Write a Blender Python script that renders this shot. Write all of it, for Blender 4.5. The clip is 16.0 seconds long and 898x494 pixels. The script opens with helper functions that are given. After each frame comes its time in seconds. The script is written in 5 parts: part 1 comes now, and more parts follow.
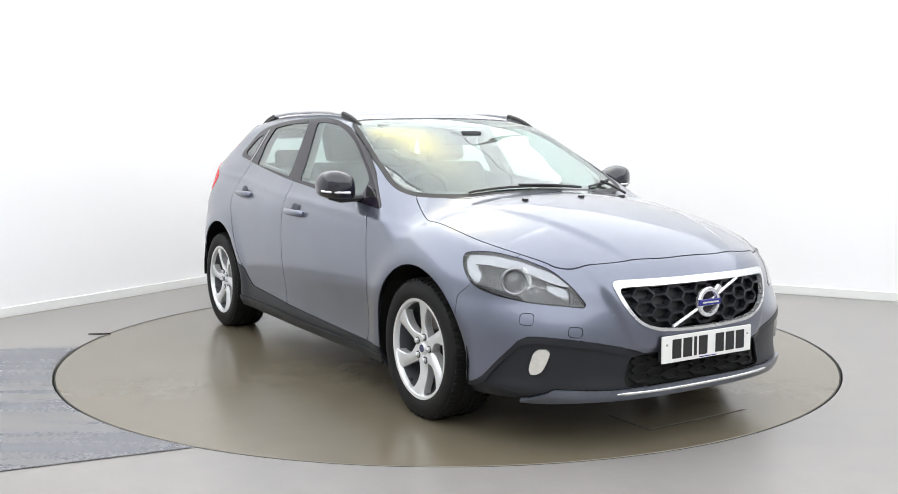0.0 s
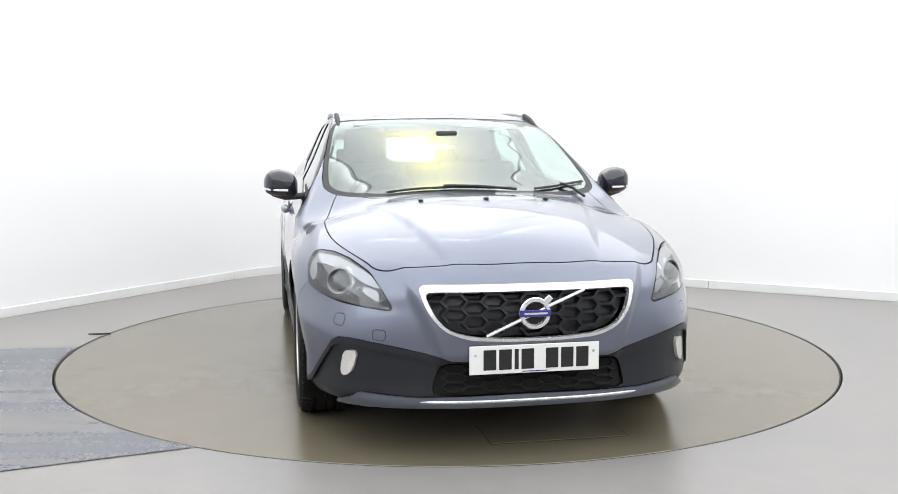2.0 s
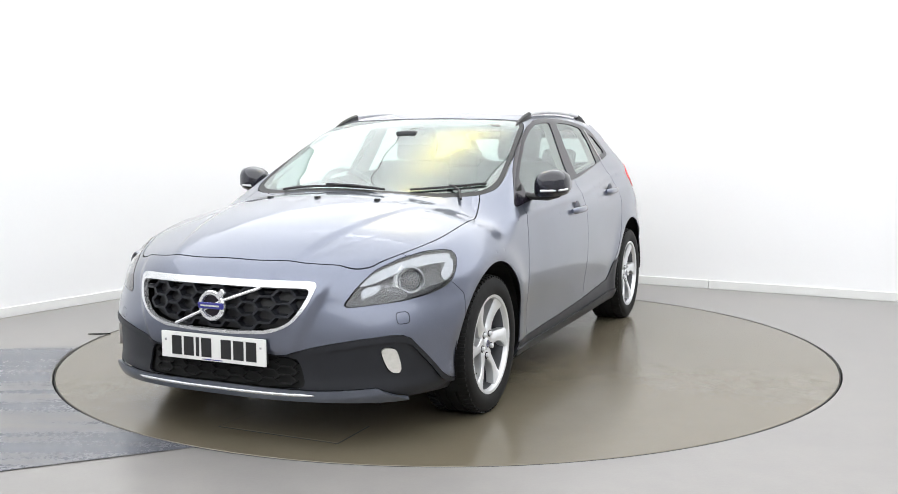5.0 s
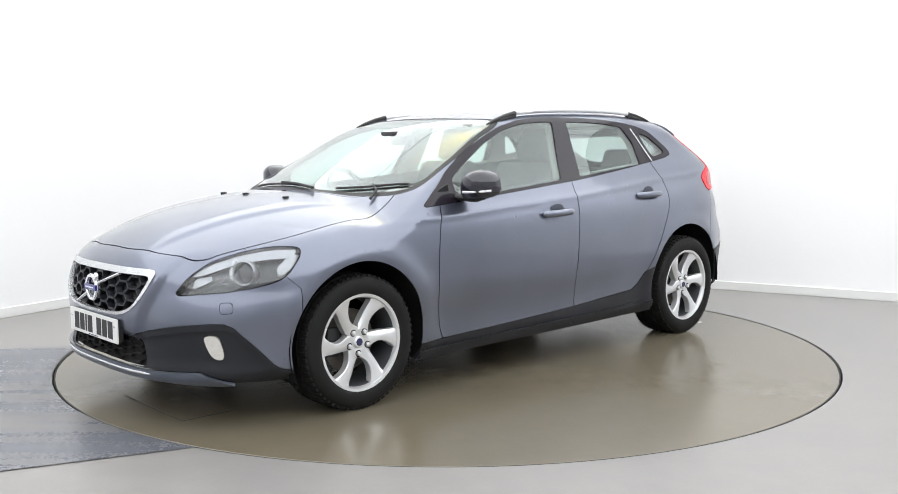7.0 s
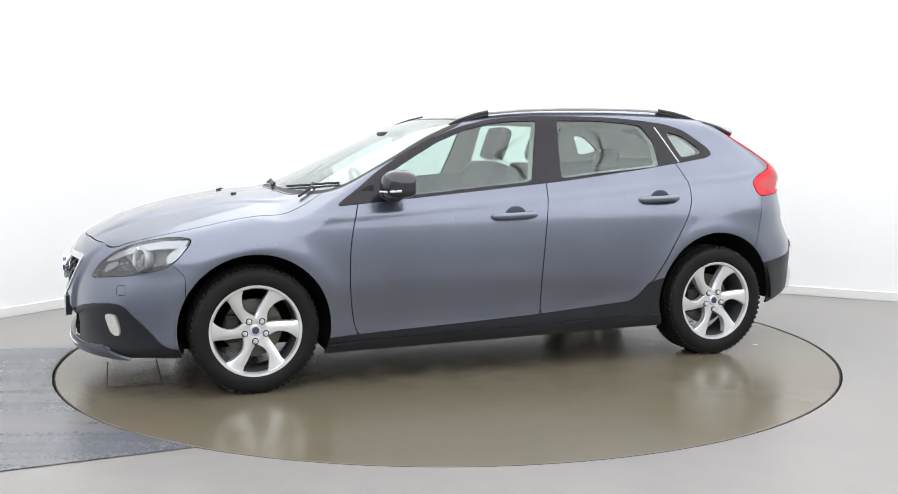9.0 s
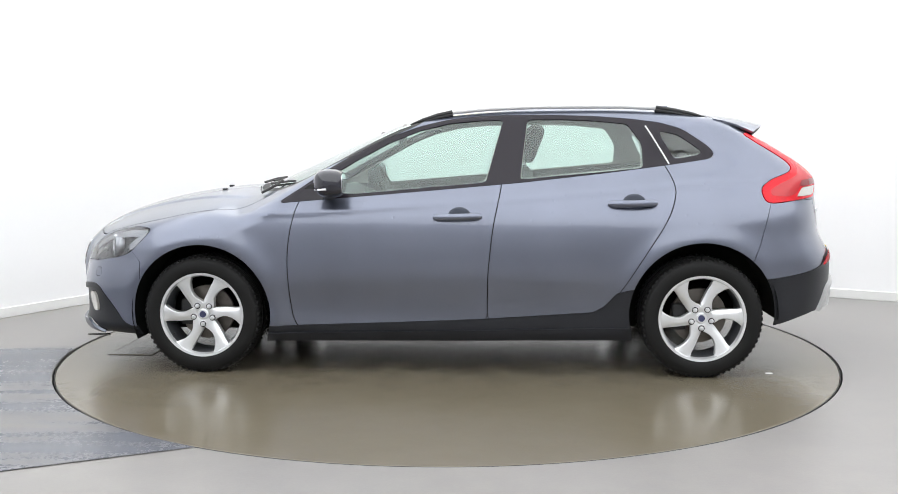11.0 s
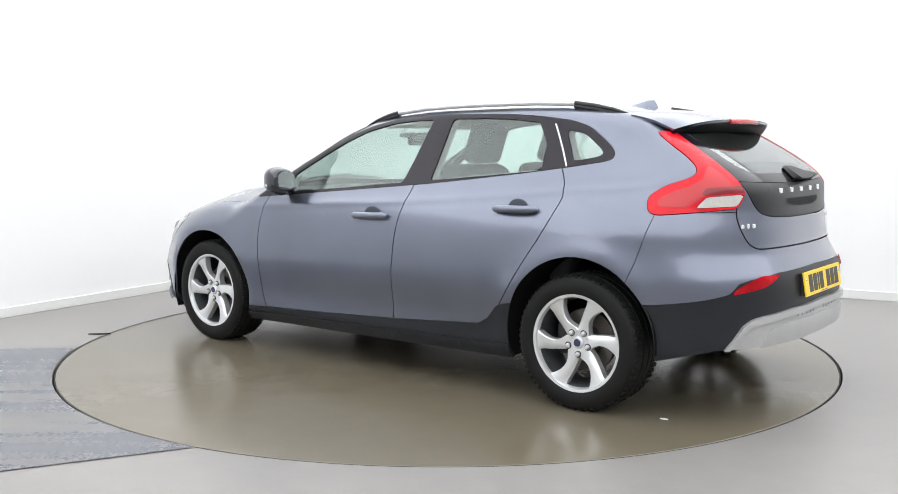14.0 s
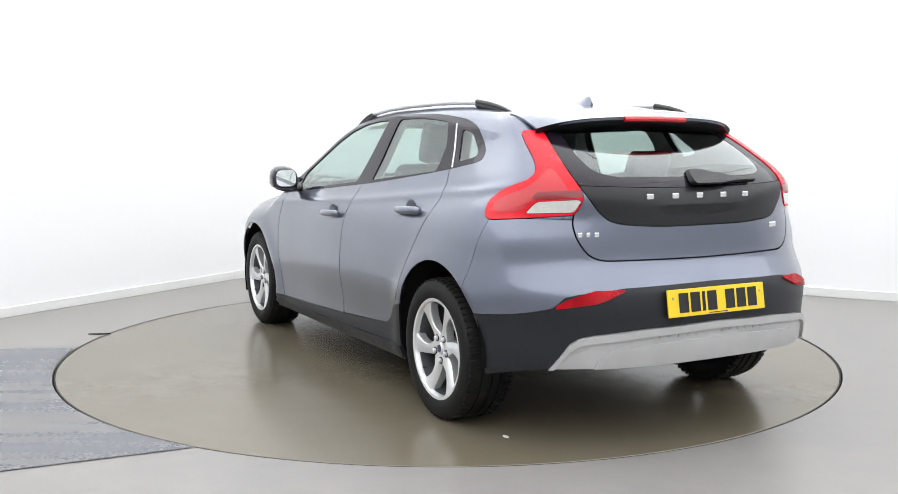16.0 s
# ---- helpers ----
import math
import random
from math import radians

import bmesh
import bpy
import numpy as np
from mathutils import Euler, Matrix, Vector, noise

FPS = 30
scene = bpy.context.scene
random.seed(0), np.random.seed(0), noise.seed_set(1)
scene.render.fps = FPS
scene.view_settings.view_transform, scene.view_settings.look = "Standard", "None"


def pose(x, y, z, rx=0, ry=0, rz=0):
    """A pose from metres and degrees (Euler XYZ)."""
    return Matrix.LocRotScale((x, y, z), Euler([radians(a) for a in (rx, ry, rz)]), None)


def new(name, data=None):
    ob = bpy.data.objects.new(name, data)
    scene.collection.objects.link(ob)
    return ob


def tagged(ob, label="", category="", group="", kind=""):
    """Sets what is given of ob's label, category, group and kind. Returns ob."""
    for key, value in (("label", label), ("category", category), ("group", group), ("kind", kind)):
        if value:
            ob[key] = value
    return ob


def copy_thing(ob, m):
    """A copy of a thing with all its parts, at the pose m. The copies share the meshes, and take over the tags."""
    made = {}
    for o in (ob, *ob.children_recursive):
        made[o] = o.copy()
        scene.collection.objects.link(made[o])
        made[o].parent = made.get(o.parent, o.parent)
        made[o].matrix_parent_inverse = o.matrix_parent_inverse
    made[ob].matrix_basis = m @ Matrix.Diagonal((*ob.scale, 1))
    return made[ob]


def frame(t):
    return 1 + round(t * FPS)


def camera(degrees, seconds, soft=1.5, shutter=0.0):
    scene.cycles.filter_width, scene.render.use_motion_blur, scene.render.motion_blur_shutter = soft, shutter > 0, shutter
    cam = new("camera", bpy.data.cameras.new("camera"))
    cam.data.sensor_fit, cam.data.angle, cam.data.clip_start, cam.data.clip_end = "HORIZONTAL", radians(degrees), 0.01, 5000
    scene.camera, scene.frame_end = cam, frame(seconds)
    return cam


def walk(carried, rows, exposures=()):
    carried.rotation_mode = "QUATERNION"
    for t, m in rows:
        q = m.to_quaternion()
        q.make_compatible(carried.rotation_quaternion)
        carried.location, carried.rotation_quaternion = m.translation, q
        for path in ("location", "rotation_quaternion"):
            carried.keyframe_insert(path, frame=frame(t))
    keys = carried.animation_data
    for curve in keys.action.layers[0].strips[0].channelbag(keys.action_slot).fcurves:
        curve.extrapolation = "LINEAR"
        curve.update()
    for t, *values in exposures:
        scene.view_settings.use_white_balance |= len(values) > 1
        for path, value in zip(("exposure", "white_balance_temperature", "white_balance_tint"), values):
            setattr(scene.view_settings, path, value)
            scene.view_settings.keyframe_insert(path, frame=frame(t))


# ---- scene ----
cam = camera(50.47, 16.0, soft=0.7)
EYE = pose(0, -5.7526, 1.2160, 90 - 6.093, 0, -0.10) @ pose(0, 0, 0, 0, 0, -0.115)
walk(cam, [(0, EYE), (16, EYE)])

# ---------------------------------------------------------------- light
ROOM_H = 3.1
world = bpy.data.worlds.new("studio")
scene.world = world
world.use_nodes = True
world.node_tree.nodes["Background"].inputs[0].default_value = (1, 1, 1, 1)
world.node_tree.nodes["Background"].inputs[1].default_value = 0.05
scene.view_settings.exposure = 0.0
PANEL_GLOW = 1.95
WARM_GLOW = 6.0


# ---------------------------------------------------------------- materials
def principled(name, base, rough=0.5, metal=0.0, **more):
    m = bpy.data.materials.new(name)
    m.use_nodes = True
    b = m.node_tree.nodes["Principled BSDF"]
    b.inputs["Base Color"].default_value = (*base, 1)
    b.inputs["Roughness"].default_value = rough
    b.inputs["Metallic"].default_value = metal
    for k, v in more.items():
        b.inputs[k.replace("_", " ")].default_value = v
    return m


def vary(m, amount=0.15, scale=8.0, fine=90.0, rough=0.08, bump=0.0, second=None):
    """Two scales of noise on colour, roughness and relief."""
    nt = m.node_tree
    b = nt.nodes["Principled BSDF"]
    co = nt.nodes.new("ShaderNodeTexCoord")
    big, small = nt.nodes.new("ShaderNodeTexNoise"), nt.nodes.new("ShaderNodeTexNoise")
    for n, s, d in ((big, scale, 4), (small, fine, 3)):
        n.inputs["Scale"].default_value, n.inputs["Detail"].default_value = s, d
        nt.links.new(co.outputs["Object"], n.inputs["Vector"])
    add = nt.nodes.new("ShaderNodeMath")
    add.operation = "MULTIPLY_ADD"
    add.inputs[1].default_value = 0.35
    nt.links.new(small.outputs["Fac"], add.inputs[0])
    nt.links.new(big.outputs["Fac"], add.inputs[2])
    ramp = nt.nodes.new("ShaderNodeMapRange")
    ramp.inputs["From Min"].default_value, ramp.inputs["From Max"].default_value = 0.40, 0.95
    nt.links.new(add.outputs[0], ramp.inputs["Value"])
    mix = nt.nodes.new("ShaderNodeMix")
    mix.data_type = "RGBA"
    c = b.inputs["Base Color"].default_value[:3]
    lo = [v * (1 - amount) for v in c]
    hi = second or [min(1, v * (1 + amount)) for v in c]
    mix.inputs[6].default_value, mix.inputs[7].default_value = (*lo, 1), (*hi, 1)
    nt.links.new(ramp.outputs[0], mix.inputs[0])
    nt.links.new(mix.outputs[2], b.inputs["Base Color"])
    r0 = b.inputs["Roughness"].default_value
    rr = nt.nodes.new("ShaderNodeMapRange")
    rr.inputs["To Min"].default_value, rr.inputs["To Max"].default_value = max(0.02, r0 - rough), r0 + rough
    nt.links.new(add.outputs[0], rr.inputs["Value"])
    nt.links.new(rr.outputs[0], b.inputs["Roughness"])
    if bump:
        bp = nt.nodes.new("ShaderNodeBump")
        bp.inputs["Strength"].default_value, bp.inputs["Distance"].default_value = 1.0, bump
        nt.links.new(small.outputs["Fac"], bp.inputs["Height"])
        nt.links.new(bp.outputs[0], b.inputs["Normal"])
    return m


def glowing(name, colour, power):
    m = principled(name, (0.8, 0.8, 0.8), 0.5)
    b = m.node_tree.nodes["Principled BSDF"]
    b.inputs["Emission Color"].default_value = (*colour, 1)
    b.inputs["Emission Strength"].default_value = power
    return m


def metallic_paint(name, base):
    """Blue-grey metallic lacquer: fine flake under a clear coat."""
    m = principled(name, base, 0.30, 0.84, Coat_Weight=1.0, Coat_Roughness=0.035, Coat_IOR=1.5)
    nt = m.node_tree
    b = nt.nodes["Principled BSDF"]
    co = nt.nodes.new("ShaderNodeTexCoord")
    vo = nt.nodes.new("ShaderNodeTexVoronoi")
    vo.inputs["Scale"].default_value = 900
    nt.links.new(co.outputs["Object"], vo.inputs["Vector"])
    no = nt.nodes.new("ShaderNodeTexNoise")
    no.inputs["Scale"].default_value = 2.5
    nt.links.new(co.outputs["Object"], no.inputs["Vector"])
    sep = nt.nodes.new("ShaderNodeSeparateColor")
    nt.links.new(vo.outputs["Color"], sep.inputs[0])
    ad = nt.nodes.new("ShaderNodeMath")
    ad.operation = "MULTIPLY_ADD"
    ad.inputs[1].default_value = 0.6
    nt.links.new(sep.outputs[0], ad.inputs[0])
    nt.links.new(no.outputs["Fac"], ad.inputs[2])
    mr = nt.nodes.new("ShaderNodeMapRange")
    mr.inputs["From Min"].default_value, mr.inputs["From Max"].default_value = 0.3, 1.3
    mr.inputs["To Min"].default_value, mr.inputs["To Max"].default_value = 0.86, 1.16
    nt.links.new(ad.outputs[0], mr.inputs["Value"])
    hs = nt.nodes.new("ShaderNodeHueSaturation")
    hs.inputs["Color"].default_value = (*base, 1)
    nt.links.new(mr.outputs[0], hs.inputs["Value"])
    nt.links.new(hs.outputs[0], b.inputs["Base Color"])
    return m


def glass(name, tint, rough=0.0, index=1.62):
    return principled(name, tint, rough, 0.0, Transmission_Weight=1.0, IOR=index)


PAINT = metallic_paint("blue_grey_paint", (0.160, 0.176, 0.230))
CLAD = vary(principled("dark_plastic", (0.014, 0.015, 0.019), 0.38, 0, Specular_IOR_Level=0.36), 0.2, 6, 400, 0.06, 0.0002)
BLACK = principled("black_gloss", (0.012, 0.009, 0.015), 0.10, 0, Specular_IOR_Level=0.34)
TRIM = vary(principled("black_rubber", (0.015, 0.015, 0.016), 0.5), 0.2, 10, 200)
LINER = vary(principled("arch_felt", (0.008, 0.008, 0.008), 0.9), 0.3, 12, 150)
TYRE = vary(principled("tyre_rubber", (0.008, 0.008, 0.008), 0.6, 0, Specular_IOR_Level=0.25), 0.25, 14, 160, 0.1, 0.0003)
ALLOY = vary(principled("silver_alloy", (0.74, 0.75, 0.76), 0.30, 0.6, Coat_Weight=0.4), 0.06, 9, 300, 0.04)
# darkened alloy: the shade behind the spokes is put into the colour
ALLOY_SHADED = principled("shaded_alloy", (0.13, 0.135, 0.145), 0.4, 0.6)
STEEL = vary(principled("brake_steel", (0.16, 0.145, 0.13), 0.45, 0.8), 0.25, 20, 200)
RAIL = vary(principled("rail_aluminium", (0.80, 0.80, 0.81), 0.35, 0.45), 0.04, 10, 300, 0.04)
BADGE_SILVER = principled("badge_silver", (0.82, 0.83, 0.85), 0.24, 0.75)
SATIN = vary(principled("satin_aluminium", (0.68, 0.69, 0.70), 0.26, 0.75), 0.03, 10, 60, 0.02)
SKID = vary(principled("skid_plate_silver", (0.50, 0.50, 0.50), 0.36, 0.4), 0.06, 8, 200, 0.04)
GLASS = glass("green_tinted_glass", (0.72, 0.86, 0.81))
GLASS_DARK = glass("tinted_rear_glass", (0.70, 0.78, 0.76))
LENS = glass("clear_lens", (0.97, 0.98, 0.99), 0.0, 1.45)
RED = vary(principled("red_lens", (0.72, 0.008, 0.02), 0.25, 0, Coat_Weight=0.25, Coat_Roughness=0.05, Specular_IOR_Level=0.2), 0.25, 9, 120, 0.05)
RED_DEEP = principled("deep_red_reflector", (0.50, 0.006, 0.014), 0.25, 0, Coat_Weight=0.4, Coat_Roughness=0.12)
RED_DARK = principled("dark_red_lens", (0.22, 0.004, 0.010), 0.2, 0, Coat_Weight=0.4, Coat_Roughness=0.05)
WHITE_LENS = vary(principled("ribbed_white_lens", (0.66, 0.64, 0.60), 0.15, 0.3, Coat_Weight=1.0), 0.1, 60, 300)
REFLECTOR = principled("lamp_reflector", (0.30, 0.31, 0.33), 0.30, 1.0)
LAMP_BLACK = principled("lamp_bezel", (0.05, 0.052, 0.058), 0.4, 0.3)
PLATE_W = vary(principled("white_plate", (0.80, 0.80, 0.78), 0.35), 0.03, 10, 200)
PLATE_Y = vary(principled("yellow_plate", (0.85, 0.60, 0.02), 0.35), 0.03, 10, 200)
INK = principled("plate_black", (0.012, 0.012, 0.013), 0.4)
BADGE_BLUE = principled("badge_blue", (0.02, 0.022, 0.22), 0.25, 0, Coat_Weight=0.6)
CAP_BLUE = principled("cap_blue", (0.05, 0.055, 0.13), 0.25, 0.3, Coat_Weight=0.6)
CABIN = vary(principled("cabin_plastic", (0.04, 0.042, 0.045), 0.6), 0.2, 8, 200, 0.08, 0.0003)
HEADLINING = vary(principled("headlining_cloth", (0.48, 0.47, 0.44), 0.9), 0.06, 10, 300)
SEAT = vary(principled("charcoal_seat_cloth", (0.055, 0.057, 0.062), 0.85), 0.2, 15, 500, 0.05, 0.0005)


# ---------------------------------------------------------------- mesh helpers
def part(name, bm, material, parent, label=""):
    me = bpy.data.meshes.new(name)
    if isinstance(bm, tuple):
        me.from_pydata([tuple(v) for v in bm[0]], [], [tuple(f) for f in bm[1]])
    else:
        bmesh.ops.recalc_face_normals(bm, faces=bm.faces[:])
        bm.to_mesh(me)
        bm.free()
    me.materials.append(material)
    ob = new(name, me)
    ob.parent = parent
    if label:
        tagged(ob, label)
    return ob


def smooth(ob, angle=None):
    me = ob.data
    me.polygons.foreach_set("use_smooth", [True] * len(me.polygons))
    if angle is not None:
        me.set_sharp_from_angle(angle=radians(angle))
    return ob


def box(x0, x1, y0, y1, z0, z1, bevel=0.0, seg=2, bm=None):
    bm = bm or bmesh.new()
    r = bmesh.ops.create_cube(bm, size=1)
    bmesh.ops.transform(bm, verts=r["verts"], matrix=Matrix.Translation(((x0 + x1) / 2, (y0 + y1) / 2, (z0 + z1) / 2)) @ Matrix.Diagonal((x1 - x0, y1 - y0, z1 - z0, 1)))
    if bevel:
        ed = {e for v in r["verts"] for e in v.link_edges}
        bmesh.ops.bevel(bm, geom=list(ed), offset=bevel, segments=seg, affect="EDGES", profile=0.6)
    return bm


def tube(points, radius, sides=8, closed=False, flat=1.0, bm=None):
    """A round bar along points; flat squeezes it in z."""
    bm = bm or bmesh.new()
    pts = [Vector(p) for p in points]
    rings = []
    n = len(pts)
    for i, p in enumerate(pts):
        a = pts[(i - 1) % n] if closed or i else pts[0]
        b = pts[(i + 1) % n] if closed or i < n - 1 else pts[-1]
        d = (b - a).normalized()
        up = Vector((0, 0, 1)) if abs(d.z) < 0.95 else Vector((1, 0, 0))
        s = d.cross(up).normalized()
        w = s.cross(d)
        r = radius[i] if isinstance(radius, (list, tuple)) else radius
        rings.append([bm.verts.new(p + r * (math.cos(k) * s + flat * math.sin(k) * w)) for k in (2 * math.pi * j / sides for j in range(sides))])
    for i in range(n if closed else n - 1):
        q, w = rings[i], rings[(i + 1) % n]
        for j in range(sides):
            bm.faces.new((q[j], q[(j + 1) % sides], w[(j + 1) % sides], w[j]))
    if not closed:
        bm.faces.new(rings[0])
        bm.faces.new(rings[-1])
    return bm


def lathe(profile, axis_pose, seg=48, closed=False, bm=None):
    """Turns (radius, along) pairs about the local z axis of axis_pose."""
    bm = bm or bmesh.new()
    rings = []
    for r, h in profile:
        rings.append([bm.verts.new(axis_pose @ Vector((r * math.cos(a), r * math.sin(a), h))) for a in (2 * math.pi * j / seg for j in range(seg))])
    n = len(rings)
    for i in range(n if closed else n - 1):
        q, w = rings[i], rings[(i + 1) % n]
        for j in range(seg):
            bm.faces.new((q[j], q[(j + 1) % seg], w[(j + 1) % seg], w[j]))
    if not closed:
        for q in (rings[0], rings[-1]):
            if len(q) > 2:
                bm.faces.new(q)
    return bm


def slab(outline, th, m, bm=None):
    """A plate: a flat outline in the local xy plane of m, th thick along its z."""
    bm = bm or bmesh.new()
    lo = [bm.verts.new(m @ Vector((x, y, 0))) for x, y in outline]
    hi = [bm.verts.new(m @ Vector((x, y, th))) for x, y in outline]
    bm.faces.new(lo[::-1])
    bm.faces.new(hi)
    n = len(lo)
    for i in range(n):
        bm.faces.new((lo[i], lo[(i + 1) % n], hi[(i + 1) % n], hi[i]))
    return bm


def letters(text, size, m, th, material, parent, name, label=""):
    cu = bpy.data.curves.new(name, "FONT")
    cu.body, cu.size, cu.extrude, cu.align_x, cu.align_y = text, size, th, "CENTER", "CENTER"
    ob = bpy.data.objects.new(name, cu)
    scene.collection.objects.link(ob)
    me = bpy.data.meshes.new_from_object(ob.evaluated_get(bpy.context.evaluated_depsgraph_get()))
    bpy.data.objects.remove(ob)
    me.transform(m)
    me.materials.clear()
    me.materials.append(material)
    o = new(name, me)
    o.parent = parent
    if label:
        tagged(o, label)
    return o


# ---------------------------------------------------------------- the room
CORNER = Vector((-1.176, 4.175, 0))
NORTH, WEST = radians(-29.2), radians(58.3)      # the two walls do not quite meet at a right angle
ROOM = Matrix.Translation(CORNER) @ Matrix(((math.cos(NORTH), math.cos(WEST), 0, 0), (math.sin(NORTH), math.sin(WEST), 0, 0), (0, 0, 1, 0), (0, 0, 0, 1)))
SPAN = 11.5

CONCRETE = bpy.data.materials.new("polished_concrete")


def concrete(m, base, worn, gloss):
    m.use_nodes = True
    nt = m.node_tree
    b = nt.nodes["Principled BSDF"]
    co = nt.nodes.new("ShaderNodeTexCoord")
    ns = []
    for s, d in ((0.9, 5), (6.0, 6), (70.0, 4)):
        n = nt.nodes.new("ShaderNodeTexNoise")
        n.inputs["Scale"].default_value, n.inputs["Detail"].default_value = s, d
        n.inputs["Roughness"].default_value = 0.6
        nt.links.new(co.outputs["Object"], n.inputs["Vector"])
        ns.append(n)
    a1 = nt.nodes.new("ShaderNodeMath")
    a1.operation = "MULTIPLY_ADD"
    a1.inputs[1].default_value = 0.6
    nt.links.new(ns[1].outputs["Fac"], a1.inputs[0])
    nt.links.new(ns[0].outputs["Fac"], a1.inputs[2])
    a2 = nt.nodes.new("ShaderNodeMath")
    a2.operation = "MULTIPLY_ADD"
    a2.inputs[1].default_value = 0.3
    nt.links.new(ns[2].outputs["Fac"], a2.inputs[0])
    nt.links.new(a1.outputs[0], a2.inputs[2])
    mr = nt.nodes.new("ShaderNodeMapRange")
    mr.inputs["From Min"].default_value, mr.inputs["From Max"].default_value = 0.7, 1.25
    nt.links.new(a2.outputs[0], mr.inputs["Value"])
    mix = nt.nodes.new("ShaderNodeMix")
    mix.data_type = "RGBA"
    mix.inputs[6].default_value, mix.inputs[7].default_value = (*base, 1), (*worn, 1)
    nt.links.new(mr.outputs[0], mix.inputs[0])
    nt.links.new(mix.outputs[2], b.inputs["Base Color"])
    rr = nt.nodes.new("ShaderNodeMapRange")
    rr.inputs["From Min"].default_value, rr.inputs["From Max"].default_value = 0.7, 1.25
    rr.inputs["To Min"].default_value, rr.inputs["To Max"].default_value = gloss - 0.03, gloss + 0.03
    nt.links.new(a2.outputs[0], rr.inputs["Value"])
    nt.links.new(rr.outputs[0], b.inputs["Roughness"])
    bp = nt.nodes.new("ShaderNodeBump")
    bp.inputs["Strength"].default_value, bp.inputs["Distance"].default_value = 0.3, 0.001
    nt.links.new(ns[2].outputs["Fac"], bp.inputs["Height"])
    nt.links.new(bp.outputs[0], b.inputs["Normal"])
    return m


concrete(CONCRETE, (0.238, 0.227, 0.219), (0.296, 0.281, 0.267), 0.34)
TABLE_TOP = concrete(bpy.data.materials.new("turntable_resin"), (0.146, 0.125, 0.088), (0.162, 0.140, 0.101), 0.23)
TABLE_TOP.node_tree.nodes["Principled BSDF"].inputs["Specular IOR Level"].default_value = 0.8
STAIN = concrete(bpy.data.materials.new("worn_grey_floor"), (0.125, 0.130, 0.150), (0.27, 0.245, 0.21), 0.30)
grain = STAIN.node_tree.nodes.new("ShaderNodeMapping")      # worn in streaks along the strip
grain.inputs["Rotation"].default_value = (0, 0, radians(-19))
grain.inputs["Scale"].default_value = (0.22, 1.7, 1)
for n in STAIN.node_tree.nodes:
    if n.type == "TEX_COORD":
        STAIN.node_tree.links.new(n.outputs["Object"], grain.inputs["Vector"])
    if n.type == "TEX_NOISE" and n.inputs["Scale"].default_value < 10:
        STAIN.node_tree.links.new(grain.outputs[0], n.inputs["Vector"])
    if n.type == "TEX_NOISE" and n.inputs["Scale"].default_value == 6.0:
        n.inputs["Scale"].default_value, n.inputs["Detail"].default_value = 2.2, 2.5
    if n.type == "MAP_RANGE":
        n.inputs["From Min"].default_value, n.inputs["From Max"].default_value = 0.93, 1.25
WALL = vary(principled("white_wall_paint", (0.91, 0.91, 0.92), 0.55), 0.015, 0.7, 60, 0.05, 0.0002)
# grey stands in for weak light on the unseen walls, keeping reflections dim
FAR_WALL = vary(principled("dimmed_wall_paint", (0.55, 0.55, 0.56), 0.6), 0.03, 0.7, 60, 0.05, 0.0002)
SKIRT = vary(principled("white_skirting", (0.80, 0.80, 0.79), 0.35), 0.03, 3, 80)
GAP = principled("dark_gap", (0.015, 0.015, 0.015), 0.8)
TABLE_R = 2.231


def structure(name, bm, material, label, category):
    return tagged(part(name, bm, material, None), label, category, "", "structure")


def ring_sheet(r0, r1, z, seg=160):
    bm = bmesh.new()
    q = [[bm.verts.new((r * math.cos(2 * math.pi * j / seg), r * math.sin(2 * math.pi * j / seg), z)) for j in range(seg)] for r in (r0, r1)]
    for j in range(seg):
        bm.faces.new((q[0][j], q[0][(j + 1) % seg], q[1][(j + 1) % seg], q[1][j]))
    return bm


